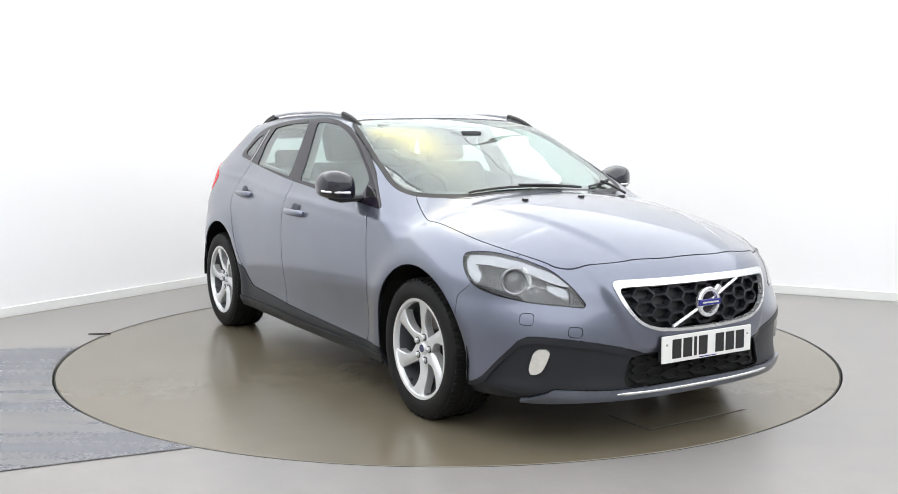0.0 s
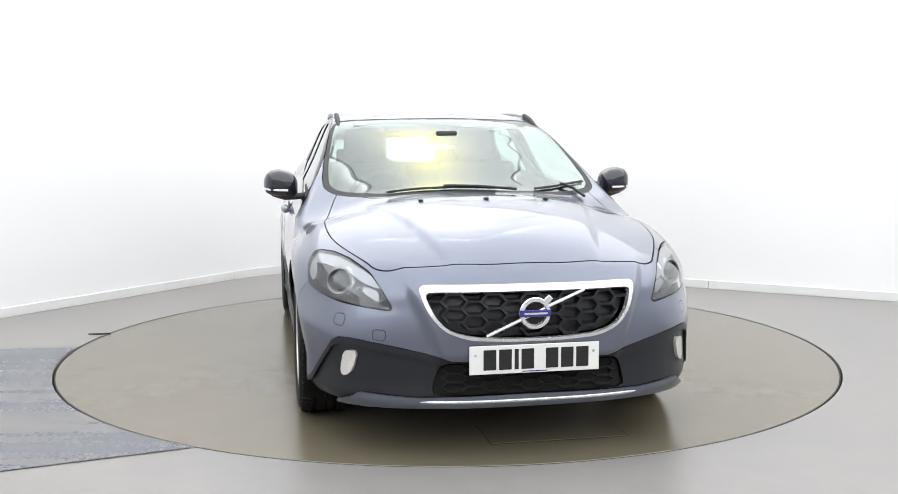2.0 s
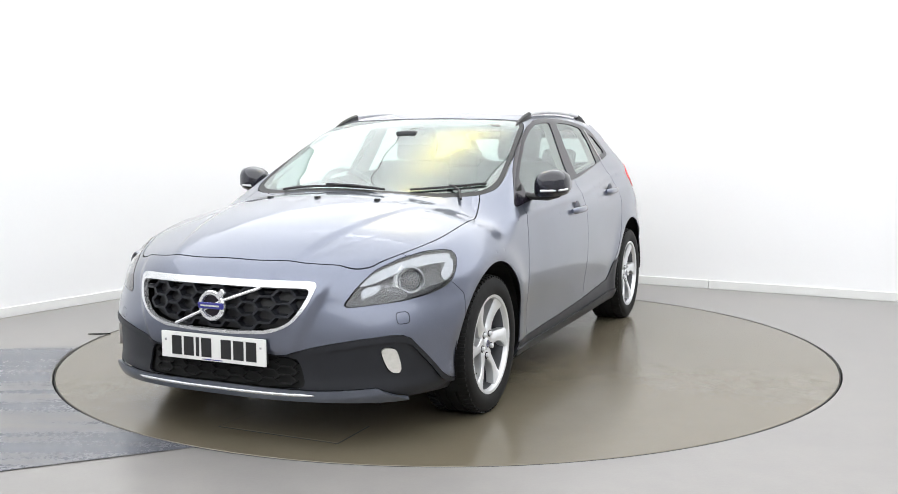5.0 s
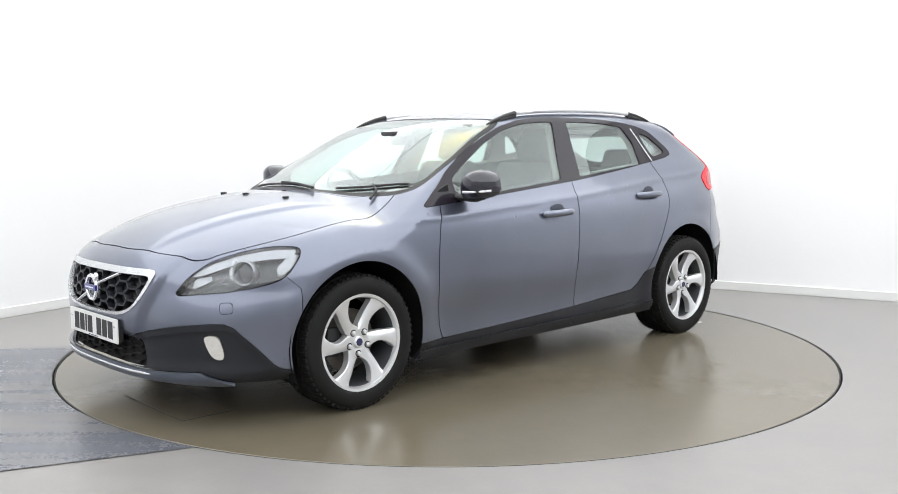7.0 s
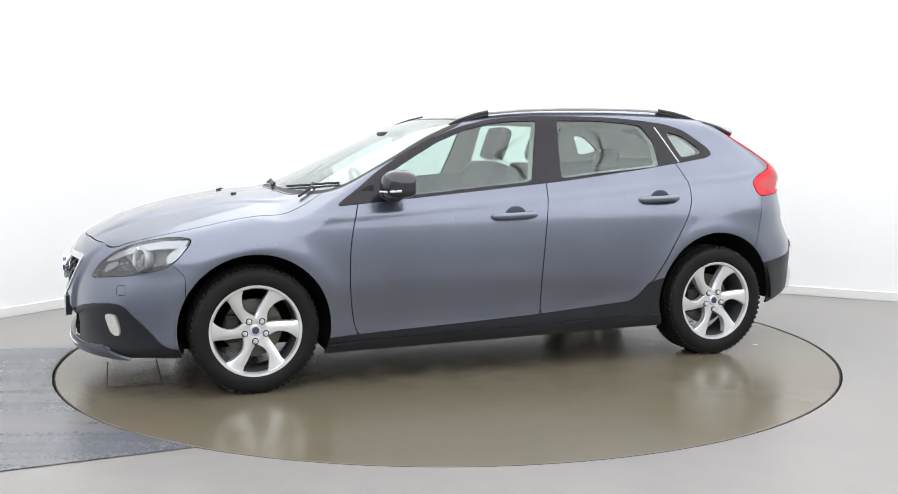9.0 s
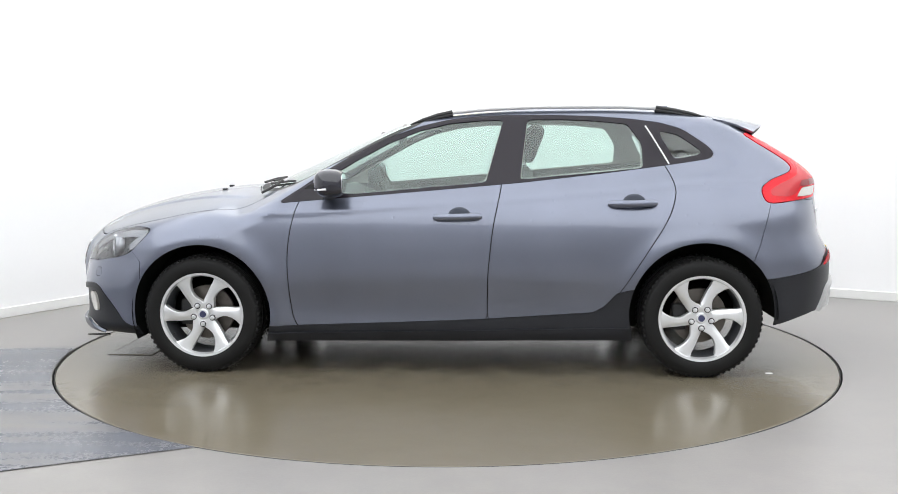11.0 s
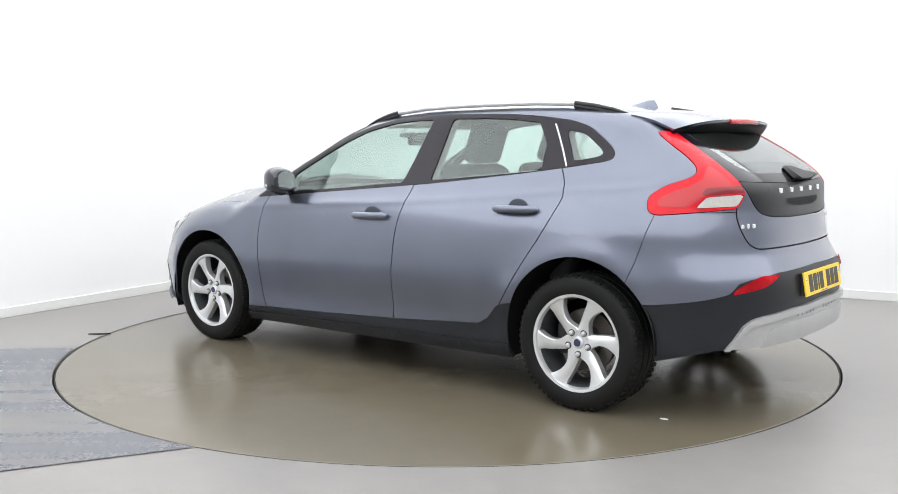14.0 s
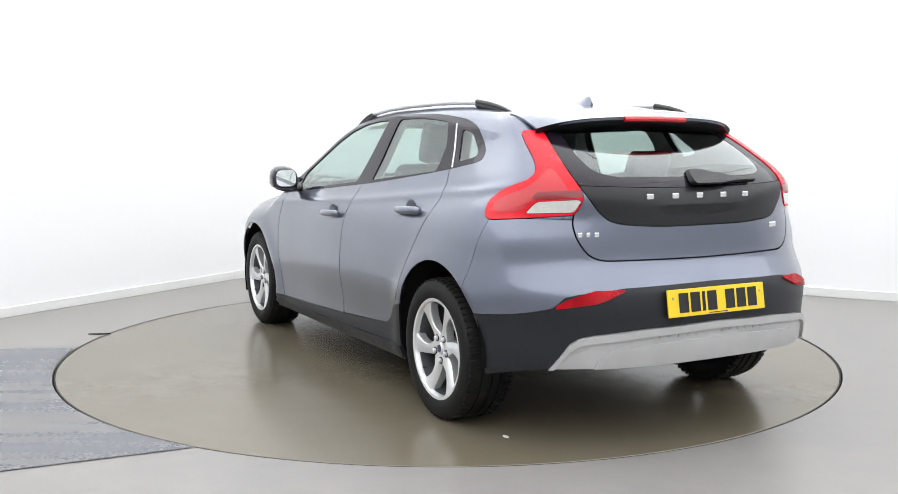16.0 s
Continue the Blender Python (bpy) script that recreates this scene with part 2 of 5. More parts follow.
def build_room():
    # floor with a round opening for the turntable, carried out to the walls
    bm = bmesh.new()
    seg = 160
    hole = TABLE_R + 0.014
    inner = [bm.verts.new((hole * math.cos(2 * math.pi * j / seg), hole * math.sin(2 * math.pi * j / seg), 0)) for j in range(seg)]
    pit = [bm.verts.new((v.co.x, v.co.y, -0.12)) for v in inner]
    inv = ROOM.inverted()
    outer = []
    for v in inner:
        d = v.co.normalized()
        o, w = inv @ Vector((0, 0, 0)), (inv.to_3x3() @ d)
        ks = [(lim - o[k]) / w[k] for k, lims in ((0, (-0.1, SPAN)), (1, (0.1, -SPAN))) for lim in lims if abs(w[k]) > 1e-6]
        k = min(t for t in ks if t > 0)
        outer.append(bm.verts.new(d * k))
    for j in range(seg):
        i = (j + 1) % seg
        bm.faces.new((inner[j], inner[i], outer[i], outer[j]))
        bm.faces.new((pit[j], pit[i], inner[i], inner[j]))
    structure("floor", bm, CONCRETE, "grey polished concrete studio floor with faint scuffs", "floor")
    bm = bmesh.new()
    bmesh.ops.create_circle(bm, cap_ends=True, segments=96, radius=hole + 0.05, matrix=Matrix.Translation((0, 0, -0.118)))
    structure("pit_floor", bm, GAP, "dark pit beneath the turntable rim", "pit")
    t = 0.15
    S = SPAN
    C = 1.5
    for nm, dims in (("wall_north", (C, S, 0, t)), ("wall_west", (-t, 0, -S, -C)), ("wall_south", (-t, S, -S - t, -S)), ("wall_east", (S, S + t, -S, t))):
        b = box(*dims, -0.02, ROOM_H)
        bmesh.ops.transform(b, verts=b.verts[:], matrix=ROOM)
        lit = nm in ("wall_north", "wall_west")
        structure(nm, b, WALL if lit else FAR_WALL, "plain matt white studio wall" if lit else "plain unseen studio wall, its dimness painted in as grey", "wall")
    # the corner between them is swept round
    def cove(r0, r1, z0, z1, seg=40):
        bm = bmesh.new()
        rings = []
        for i in range(seg + 1):
            a = math.pi / 2 + math.pi / 2 * i / seg
            rings.append([bm.verts.new((C + r * math.cos(a), -C + r * math.sin(a), z)) for r, z in ((r0, z0), (r1, z0), (r1, z1), (r0, z1))])
        for q, w in zip(rings, rings[1:]):
            for k in range(4):
                bm.faces.new((q[k], q[(k + 1) % 4], w[(k + 1) % 4], w[k])).smooth = True
        bm.faces.new(rings[0])
        bm.faces.new(rings[-1])
        bmesh.ops.transform(bm, verts=bm.verts[:], matrix=ROOM)
        return bm
    curved = structure("wall_corner", cove(C, C + t, -0.02, ROOM_H), WALL, "plain white wall swept round the corner", "wall")
    curved.data.set_sharp_from_angle(angle=radians(40))
    structure("baseboard_corner", cove(C - 0.016, C, 0, 0.072), SKIRT, "low white skirting board bent round the corner", "skirting").data.set_sharp_from_angle(angle=radians(40))
    b = box(-t, S + t, -S - t, t, ROOM_H, ROOM_H + 0.1)
    bmesh.ops.transform(b, verts=b.verts[:], matrix=ROOM)
    structure("ceiling", b, WALL, "white studio ceiling", "ceiling")
    # skirting boards, in lengths with open butt joints
    for nm, along in (("baseboard_north", True), ("baseboard_west", False)):
        bm = bmesh.new()
        k = C
        while k < S - 0.1:
            e = min(S, k + 2.4) - 0.003
            if along:
                box(k, e, -0.016, 0, 0, 0.072, 0.003, 1, bm)
            else:
                box(0, 0.016, -e, -k, 0, 0.072, 0.003, 1, bm)
            k += 2.4
        bmesh.ops.transform(bm, verts=bm.verts[:], matrix=ROOM)
        structure(nm, bm, SKIRT, "low white painted skirting board", "skirting")
    # worn darker strip on the floor, running out from the turntable
    a, bb = Vector((-2.27, -0.03)), Vector((-1.02, -1.99))
    bm = bmesh.new()
    edge = []
    a0, a1 = math.atan2(a.y, a.x) % (2 * math.pi), math.atan2(bb.y, bb.x) % (2 * math.pi)
    for i in range(25):
        w = a0 + (a1 - a0) * i / 24
        edge.append(Vector((math.cos(w), math.sin(w))) * (hole + 0.004))
    near = [bm.verts.new((p.x, p.y, 0.004)) for p in edge]
    far = []
    for i, p in enumerate(edge):
        w = radians(190.8 + 12.5 * i / 24)
        far.append(bm.verts.new((p.x + 3.2 * math.cos(w), p.y + 3.2 * math.sin(w), 0.004)))
    for i in range(24):
        bm.faces.new((near[i], near[i + 1], far[i + 1], far[i]))
    structure("floor_patch", bm, STAIN, "worn dark grey painted strip on the concrete", "floor patch")


def ceiling_light(x, y, w, d, glow, label):
    """Framed ceiling panel; x, y in the room's own axes."""
    e = new("ceiling_light")
    e.matrix_world = ROOM @ Matrix.Translation((x, y, ROOM_H))
    tagged(e, label, "ceiling light", "ceiling lights")
    bm = bmesh.new()
    for x0, x1, y0, y1 in ((-w / 2 - 0.0115, w / 2 + 0.0115, -d / 2 - 0.0115, -d / 2), (-w / 2 - 0.0115, w / 2 + 0.0115, d / 2, d / 2 + 0.0115), (-w / 2 - 0.0115, -w / 2, -d / 2, d / 2), (w / 2, w / 2 + 0.0115, -d / 2, d / 2)):
        box(x0, x1, y0, y1, -0.05, -0.001, 0, 1, bm)
    part("frame", bm, SKIRT, e)
    part("diffuser", box(-w / 2, w / 2, -d / 2, d / 2, -0.04, -0.002), glow, e)
    return e


def build_turntable():
    e = new("turntable")
    tagged(e, "round floor-level turntable with a beige grey coated top", "turntable")
    prof = [(TABLE_R - 0.02, 0.0), (TABLE_R - 0.004, -0.0008), (TABLE_R, -0.005), (TABLE_R, -0.10)]
    p = part("disc", lathe(prof, Matrix.Identity(4), 160), TABLE_TOP, e)
    smooth(p, 40)
    part("rim", lathe([(TABLE_R, -0.0025), (TABLE_R + 0.005, -0.004), (TABLE_R + 0.005, -0.1), (TABLE_R, -0.1)], Matrix.Identity(4), 160, True), GAP, e, "dark rubber rim")
    # flush service hatch with its open joint, and bits of dried paint
    hx0, hx1, hy0, hy1 = 1.70, 1.97, -0.21, 0.39
    bm = bmesh.new()
    g = 0.006
    for x0, x1, y0, y1 in ((hx0, hx1, hy0, hy0 + g), (hx0, hx1, hy1 - g, hy1), (hx0, hx0 + g, hy0 + g, hy1 - g), (hx1 - g, hx1, hy0 + g, hy1 - g)):
        box(x0, x1, y0, y1, -0.004, 0.0012, 0, 1, bm)
    part("hatch_joint", bm, GAP, e)
    part("hatch", box(hx0 + g, hx1 - g, hy0 + g, hy1 - g, -0.004, 0.0035, 0.001, 1), TABLE_TOP, e)
    for x, y, r in ((-1.76, 0.66, 0.016),):
        part("paint_fleck", lathe([(r, 0.0), (r * 0.9, 0.003)], Matrix.Translation((x, y, 0.0)) @ Matrix.Diagonal((1.3, 0.6, 1, 1)), 14), SKIRT, e)
    return e


def floor_scrap():
    bm = slab([(-0.07, -0.004), (-0.02, -0.018), (0.03, -0.022), (0.07, -0.006), (0.03, 0.006), (-0.03, 0.008)], 0.006, Matrix.Translation((-2.262, 0.352, 0.0)) @ pose(0, 0, 0, 0, 0, 8))
    return tagged(part("rubber_scrap", bm, GAP, None), "small torn black rubber scrap beside the turntable rim", "scrap")


build_room()
floor_scrap()
WHITE_GLOW = glowing("white_diffuser", (0.955, 0.98, 1.0), PANEL_GLOW)
AMBER_GLOW = glowing("warm_diffuser", (1.0, 0.90, 0.52), WARM_GLOW)
nt = AMBER_GLOW.node_tree          # a lamp behind the middle of the diffuser: brightest there
mid, hot = nt.nodes.new("ShaderNodeTexGradient"), nt.nodes.new("ShaderNodeMapRange")
mid.gradient_type = "QUADRATIC_SPHERE"
place = nt.nodes.new("ShaderNodeMapping")
place.inputs["Scale"].default_value = (1.2, 1.2, 1.0)
nt.links.new(nt.nodes.new("ShaderNodeTexCoord").outputs["Object"], place.inputs["Vector"])
nt.links.new(place.outputs[0], mid.inputs["Vector"])
hot.inputs["To Min"].default_value, hot.inputs["To Max"].default_value = PANEL_GLOW, WARM_GLOW
nt.links.new(mid.outputs["Fac"], hot.inputs["Value"])
nt.links.new(hot.outputs[0], nt.nodes["Principled BSDF"].inputs["Emission Strength"])
tint = nt.nodes.new("ShaderNodeMix")
tint.data_type = "RGBA"
tint.inputs[6].default_value, tint.inputs[7].default_value = (0.955, 0.98, 1.0, 1), (1.0, 0.91, 0.56, 1)
spread = nt.nodes.new("ShaderNodeMapRange")
spread.inputs["From Max"].default_value = 0.55
nt.links.new(mid.outputs["Fac"], spread.inputs["Value"])
nt.links.new(spread.outputs[0], tint.inputs[0])
nt.links.new(tint.outputs[2], nt.nodes["Principled BSDF"].inputs["Emission Color"])
for gx in range(4):
    for gy in range(4):
        ceiling_light(1.45 + 2.86 * gx, -1.45 - 2.86 * gy, 2.835, 2.835, WHITE_GLOW, "large square white diffused ceiling light")
warm = ceiling_light(2.6, -2.3, 1.6, 1.6, AMBER_GLOW, "square warm yellow ceiling light below the diffusers")
warm.location.z -= 0.12
turntable = build_turntable()


# ---------------------------------------------------------------- the car's body as a smooth solid
# car axes: x forward, y to its left, z up; 0 at the middle of the turntable
AXLE_F, AXLE_R, HUB_Z = 1.272, -1.374, 0.315


def curve(*knots, blur=0.02):
    """A smooth function through (place, value) knots, by monotone cubics and a slight blur."""
    k = np.array(knots, float)
    o = np.argsort(k[:, 0])
    x, y = k[o, 0], k[o, 1]
    h = np.diff(x)
    d = np.diff(y) / h
    m = np.zeros(len(x))
    m[0], m[-1] = d[0], d[-1]
    for i in range(1, len(x) - 1):
        if d[i - 1] * d[i] > 0:
            w1, w2 = 2 * h[i] + h[i - 1], h[i] + 2 * h[i - 1]
            m[i] = (w1 + w2) / (w1 / d[i - 1] + w2 / d[i])
    g = np.arange(x[0] - 0.3, x[-1] + 0.3, 0.004)
    i = np.clip(np.searchsorted(x, g) - 1, 0, len(x) - 2)
    s = (g - x[i]) / h[i]
    v = (2 * s**3 - 3 * s**2 + 1) * y[i] + (s**3 - 2 * s**2 + s) * h[i] * m[i] + (3 * s**2 - 2 * s**3) * y[i + 1] + (s**3 - s**2) * h[i] * m[i + 1]
    v = np.where(g < x[0], y[0] + (g - x[0]) * m[0], np.where(g > x[-1], y[-1] + (g - x[-1]) * m[-1], v))
    n = int(3 * blur / 0.004)
    if n:
        w = np.exp(-0.5 * (np.arange(-n, n + 1) * 0.004 / blur) ** 2)
        v = np.convolve(np.pad(v, n, mode="reflect", reflect_type="odd"), w / w.sum(), "valid")
    return lambda q: np.interp(q, g, v)


# centre line seen from the side: bonnet, windscreen, roof
TOP = curve((2.16, 0.64), (2.10, 0.715), (2.02, 0.770), (1.90, 0.826), (1.70, 0.890), (1.50, 0.933), (1.30, 0.962), (1.12, 0.978), (1.04, 1.000),
            (0.80, 1.100), (0.50, 1.235), (0.25, 1.340), (0.10, 1.382), (-0.10, 1.412), (-0.40, 1.432), (-0.75, 1.436), (-1.10, 1.425), (-1.40, 1.397), (-1.65, 1.36), (-1.95, 1.31), blur=0.03)
CROWN = curve((2.15, 0.115), (1.9, 0.10), (1.6, 0.075), (1.25, 0.062), (1.05, 0.075), (0.8, 0.068), (0.5, 0.056), (0.2, 0.036), (-0.3, 0.027), (-1.0, 0.027), (-1.8, 0.045))
NOSE = curve((0.10, 1.98), (0.16, 2.06), (0.20, 2.125), (0.24, 2.135), (0.30, 2.125), (0.40, 2.125), (0.55, 2.130), (0.64, 2.12), (0.72, 2.11), (0.85, 2.09), (1.5, 2.0), blur=0.012)
TAIL = curve((0.10, -2.05), (0.20, -2.12), (0.30, -2.165), (0.42, -2.185), (0.55, -2.185), (0.63, -2.175), (0.69, -2.145), (0.76, -2.115), (0.86, -2.105), (0.95, -2.095),
             (1.02, -2.075), (1.10, -1.995), (1.20, -1.842), (1.28, -1.70), (1.38, -1.57), (1.5, -1.42), blur=0.015)
TAIL_ROUND = curve((0.2, 0.62), (0.6, 0.62), (0.9, 0.60), (1.0, 0.50), (1.12, 0.34), (1.3, 0.22), (1.5, 0.2))
WIDTH = curve((0.08, 0.76), (0.18, 0.830), (0.25, 0.862), (0.30, 0.860), (0.36, 0.862), (0.42, 0.868), (0.50, 0.880), (0.57, 0.886), (0.66, 0.885), (0.76, 0.878), (0.84, 0.865), (0.90, 0.845), (0.94, 0.822),
              (1.02, 0.778), (1.12, 0.726), (1.22, 0.680), (1.32, 0.634), (1.40, 0.588), (1.5, 0.50), blur=0.018)
LOW_TAPER = curve((2.2, 1.0), (1.2, 1.0), (0.6, 0.997), (0, 1.0), (-0.8, 0.99), (-1.4, 0.982), (-2.2, 0.955))
HIGH_TAPER = curve((2.2, 0.98), (0.8, 0.985), (0.2, 0.99), (-0.4, 0.985), (-0.9, 0.967), (-1.3, 0.945), (-1.7, 0.93), (-2.2, 0.90))
FILLET = curve((2.2, 0.05), (1.9, 0.09), (1.3, 0.10), (1.0, 0.05), (0.7, 0.03), (0.3, 0.042), (0, 0.046), (-1.0, 0.052), (-1.6, 0.058), (-2.2, 0.05))
RIDGE = curve((2.1, 0.30), (1.6, 0.42), (1.1, 0.55))


def step(a, b, q):
    t = np.clip((q - a) / (b - a), 0, 1)
    return t * t * (3 - 2 * t)


def field(p):
    """Below zero inside the body; about the distance in metres near its skin."""
    x, y, z = p[:, 0], np.abs(p[:, 1]), p[:, 2]
    high = step(0.80, 1.05, z)
    w = WIDTH(z - 0.06 * step(1.0, 1.7, -x) * (1 - step(1.05, 1.25, z))) * (LOW_TAPER(x) * (1 - high) + HIGH_TAPER(x) * high)
    for ax in (AXLE_F, AXLE_R):
        r = np.hypot(x - ax, z - HUB_Z)
        w = w + 0.016 * np.exp(-(((r - 0.40) / 0.075) ** 2)) * step(0.15, 0.3, z)
    # crease that runs along the doors under the windows
    cz = np.interp(x, [-1.8, -1.69, -1.526, -1.25, -0.852, -0.412, 0.153, 0.70, 1.3], [1.06, 1.041, 1.021, 1.006, 0.969, 0.934, 0.903, 0.871, 0.84])
    w = w + 0.0065 * np.exp(-(((z - cz) / 0.018) ** 2)) * step(-1.9, -1.6, x) * (1 - step(0.9, 1.5, x))
    af, ar = 0.76, TAIL_ROUND(z)
    nf, nr = 2.3 + 0.5 * (1 - step(0.42, 0.62, z)), 2.8 + 0.9 * step(0.92, 1.1, z)
    beak = 0.024 * step(-0.018, 0.028, np.interp(z, [0.38, 0.72], [0.36, 0.50]) - y) * step(0.36, 0.42, z)
    sf = np.clip((x - (NOSE(z) + beak - af)) / af, 0, 3)
    sr = np.clip(((TAIL(z) + ar) - x) / ar, 0, 3)
    front = x > 0
    s = np.where(front, sf, sr)
    n = np.where(front, nf, nr)
    q = y / w
    g = (q**n + s**n + 1e-9) ** (1 / n)
    side = (g - 1) * (w * np.where(s > q, np.where(front, 0.9, 0.75), 1.0))
    ridge = 0.010 * step(-0.012, 0.032, RIDGE(x) - y) * step(1.0, 1.2, x) * (1 - step(1.85, 2.1, x))
    t = TOP(x) + ridge - CROWN(x) * (y / 0.6) ** 2.2
    slope = (TOP(x + 0.02) - TOP(x - 0.02)) / 0.04
    over = (z - t) / np.sqrt(1 + slope**2)
    r = FILLET(x)
    a, b = side + r, over + r
    return np.minimum(-r, np.maximum(side, over)) + np.hypot(np.maximum(a, 0), np.maximum(b, 0))


def gradient(p, e=0.003):
    g = np.empty_like(p)
    for k in range(3):
        d = np.zeros(3)
        d[k] = e
        g[:, k] = (field(p + d) - field(p - d)) / (2 * e)
    return g


def skin(h, depth=0.0, zmin=0.10):
    """The body's skin (or the one depth metres inside it) as vertices and triangles, cells of size h."""
    xs, ys, zs = np.arange(-2.35, 2.30, h), np.arange(-1.0 - h / 2, 1.0, h), np.arange(zmin, 1.56, h)
    gx, gy, gz = np.meshgrid(xs, ys, zs, indexing="ij")
    f = (field(np.stack([gx.ravel(), gy.ravel(), gz.ravel()], 1)) + depth).reshape(gx.shape)
    ins = f < 0
    cnt = sum(ins[i:i - 1 or None, j:j - 1 or None, k:k - 1 or None].astype(np.int8) for i in (0, 1) for j in (0, 1) for k in (0, 1))
    act = (cnt > 0) & (cnt < 8)
    idx = -np.ones(act.shape, int)
    idx[act] = np.arange(act.sum())
    c = np.argwhere(act)
    v = np.stack([xs[c[:, 0]], ys[c[:, 1]], zs[c[:, 2]]], 1) + h / 2
    for _ in range(5):
        g = gradient(v)
        d = field(v) + depth
        v = v - np.clip(d, -h, h)[:, None] * g / np.maximum((g**2).sum(1), 0.3)[:, None]
    tris = []
    for ax in range(3):
        a, b = [k for k in range(3) if k != ax]
        lo = [slice(1, -1)] * 3
        hi = [slice(1, -1)] * 3
        lo[ax], hi[ax] = slice(0, -1), slice(1, None)
        change = ins[tuple(lo)] != ins[tuple(hi)]
        e = np.argwhere(change)
        up = ins[tuple(lo)][change]
        e[:, a] += 1
        e[:, b] += 1
        qs = []
        for da, db in ((-1, -1), (0, -1), (0, 0), (-1, 0)):
            q = e.copy()
            q[:, a] += da
            q[:, b] += db
            qs.append(idx[q[:, 0], q[:, 1], q[:, 2]])
        q = np.stack(qs, 1)
        flip = up if ax != 1 else ~up
        q = np.where(flip[:, None], q, q[:, ::-1])
        q = q[(q >= 0).all(1)]
        d1 = np.linalg.norm(v[q[:, 0]] - v[q[:, 2]], axis=1)
        d2 = np.linalg.norm(v[q[:, 1]] - v[q[:, 3]], axis=1)
        k = d1 <= d2
        tris += [q[k][:, [0, 1, 2]], q[k][:, [0, 2, 3]], q[~k][:, [0, 1, 3]], q[~k][:, [1, 2, 3]]]
    return v, np.concatenate(tris)


def tidy(v, t):
    used = np.unique(t)
    m = np.zeros(len(v), int)
    m[used] = np.arange(len(used))
    return v[used], m[t]


def keep(mesh, s):
    """The piece of a triangle mesh where s, a value a vertex, is below zero; cut cleanly along zero."""
    v, t = mesh
    s = np.where(np.abs(s) < 1e-6, 1e-6, s)
    n = (s[t] < 0).sum(1)
    out = [t[n == 3]]
    cut = t[(n == 1) | (n == 2)]
    if len(cut):
        k = n[(n == 1) | (n == 2)]
        lone = np.where(k[:, None] == 1, s[cut] < 0, s[cut] > 0).argmax(1)
        r = np.arange(len(cut))
        a, b, c = cut[r, lone], cut[r, (lone + 1) % 3], cut[r, (lone + 2) % 3]
        e = np.concatenate([np.stack([a, b], 1), np.stack([a, c], 1)])
        key, inv = np.unique(np.sort(e, 1), axis=0, return_inverse=True)
        inv = inv.ravel()
        w = s[key[:, 0]] / (s[key[:, 0]] - s[key[:, 1]])
        nv = v[key[:, 0]] + w[:, None] * (v[key[:, 1]] - v[key[:, 0]])
        ab, ac = inv[:len(cut)] + len(v), inv[len(cut):] + len(v)
        v = np.concatenate([v, nv])
        one = k == 1
        out += [np.stack([a, ab, ac], 1)[one], np.stack([ab, b, c], 1)[~one], np.stack([ab, c, ac], 1)[~one]]
    t = np.concatenate(out)
    return tidy(v, t)


def rounded(pts, times=2):
    """Corner cutting."""
    p = np.array(pts, float)
    for _ in range(times):
        q = np.roll(p, -1, 0)
        p = np.stack([0.82 * p + 0.18 * q, 0.18 * p + 0.82 * q], 1).reshape(-1, 2)
    return p


def filleted(pts, r):
    """Corners cut at r metres, twice."""
    p = np.array(pts, float)
    for cut_ in (r, r * 0.4):
        q, o = np.roll(p, -1, 0) - p, np.roll(p, 1, 0) - p
        lq, lo = np.linalg.norm(q, axis=1)[:, None], np.linalg.norm(o, axis=1)[:, None]
        p = np.stack([p + o / lo * np.minimum(cut_, 0.3 * lo), p + q / lq * np.minimum(cut_, 0.3 * lq)], 1).reshape(-1, 2)
    return p


def poly(a, b, pts, soft=2):
    """Signed distance of points (a, b) to a closed outline, below zero inside; soft: rounds of corner cutting, or a fillet in metres."""
    p = filleted(pts, soft) if 0 < soft < 1 else rounded(pts, soft) if soft else np.array(pts, float)
    lo, hi = p.min(0) - 0.08, p.max(0) + 0.08
    s = np.full(len(a), 0.08)
    near = (a > lo[0]) & (a < hi[0]) & (b > lo[1]) & (b < hi[1])
    x, y = a[near], b[near]
    d = np.full(len(x), 9.0)
    ins = np.zeros(len(x), bool)
    for (x0, y0), (x1, y1) in zip(p, np.roll(p, -1, 0)):
        dx, dy = x1 - x0, y1 - y0
        t = np.clip(((x - x0) * dx + (y - y0) * dy) / (dx * dx + dy * dy + 1e-12), 0, 1)
        d = np.minimum(d, np.hypot(x - x0 - t * dx, y - y0 - t * dy))
        if y0 != y1:
            ins ^= ((y0 > y) != (y1 > y)) & (x < (x1 - x0) * (y - y0) / (y1 - y0) + x0)
    s[near] = np.where(ins, -d, d)
    return s


def normals(v):
    g = gradient(v)
    return g / np.maximum(np.linalg.norm(g, axis=1), 1e-6)[:, None]


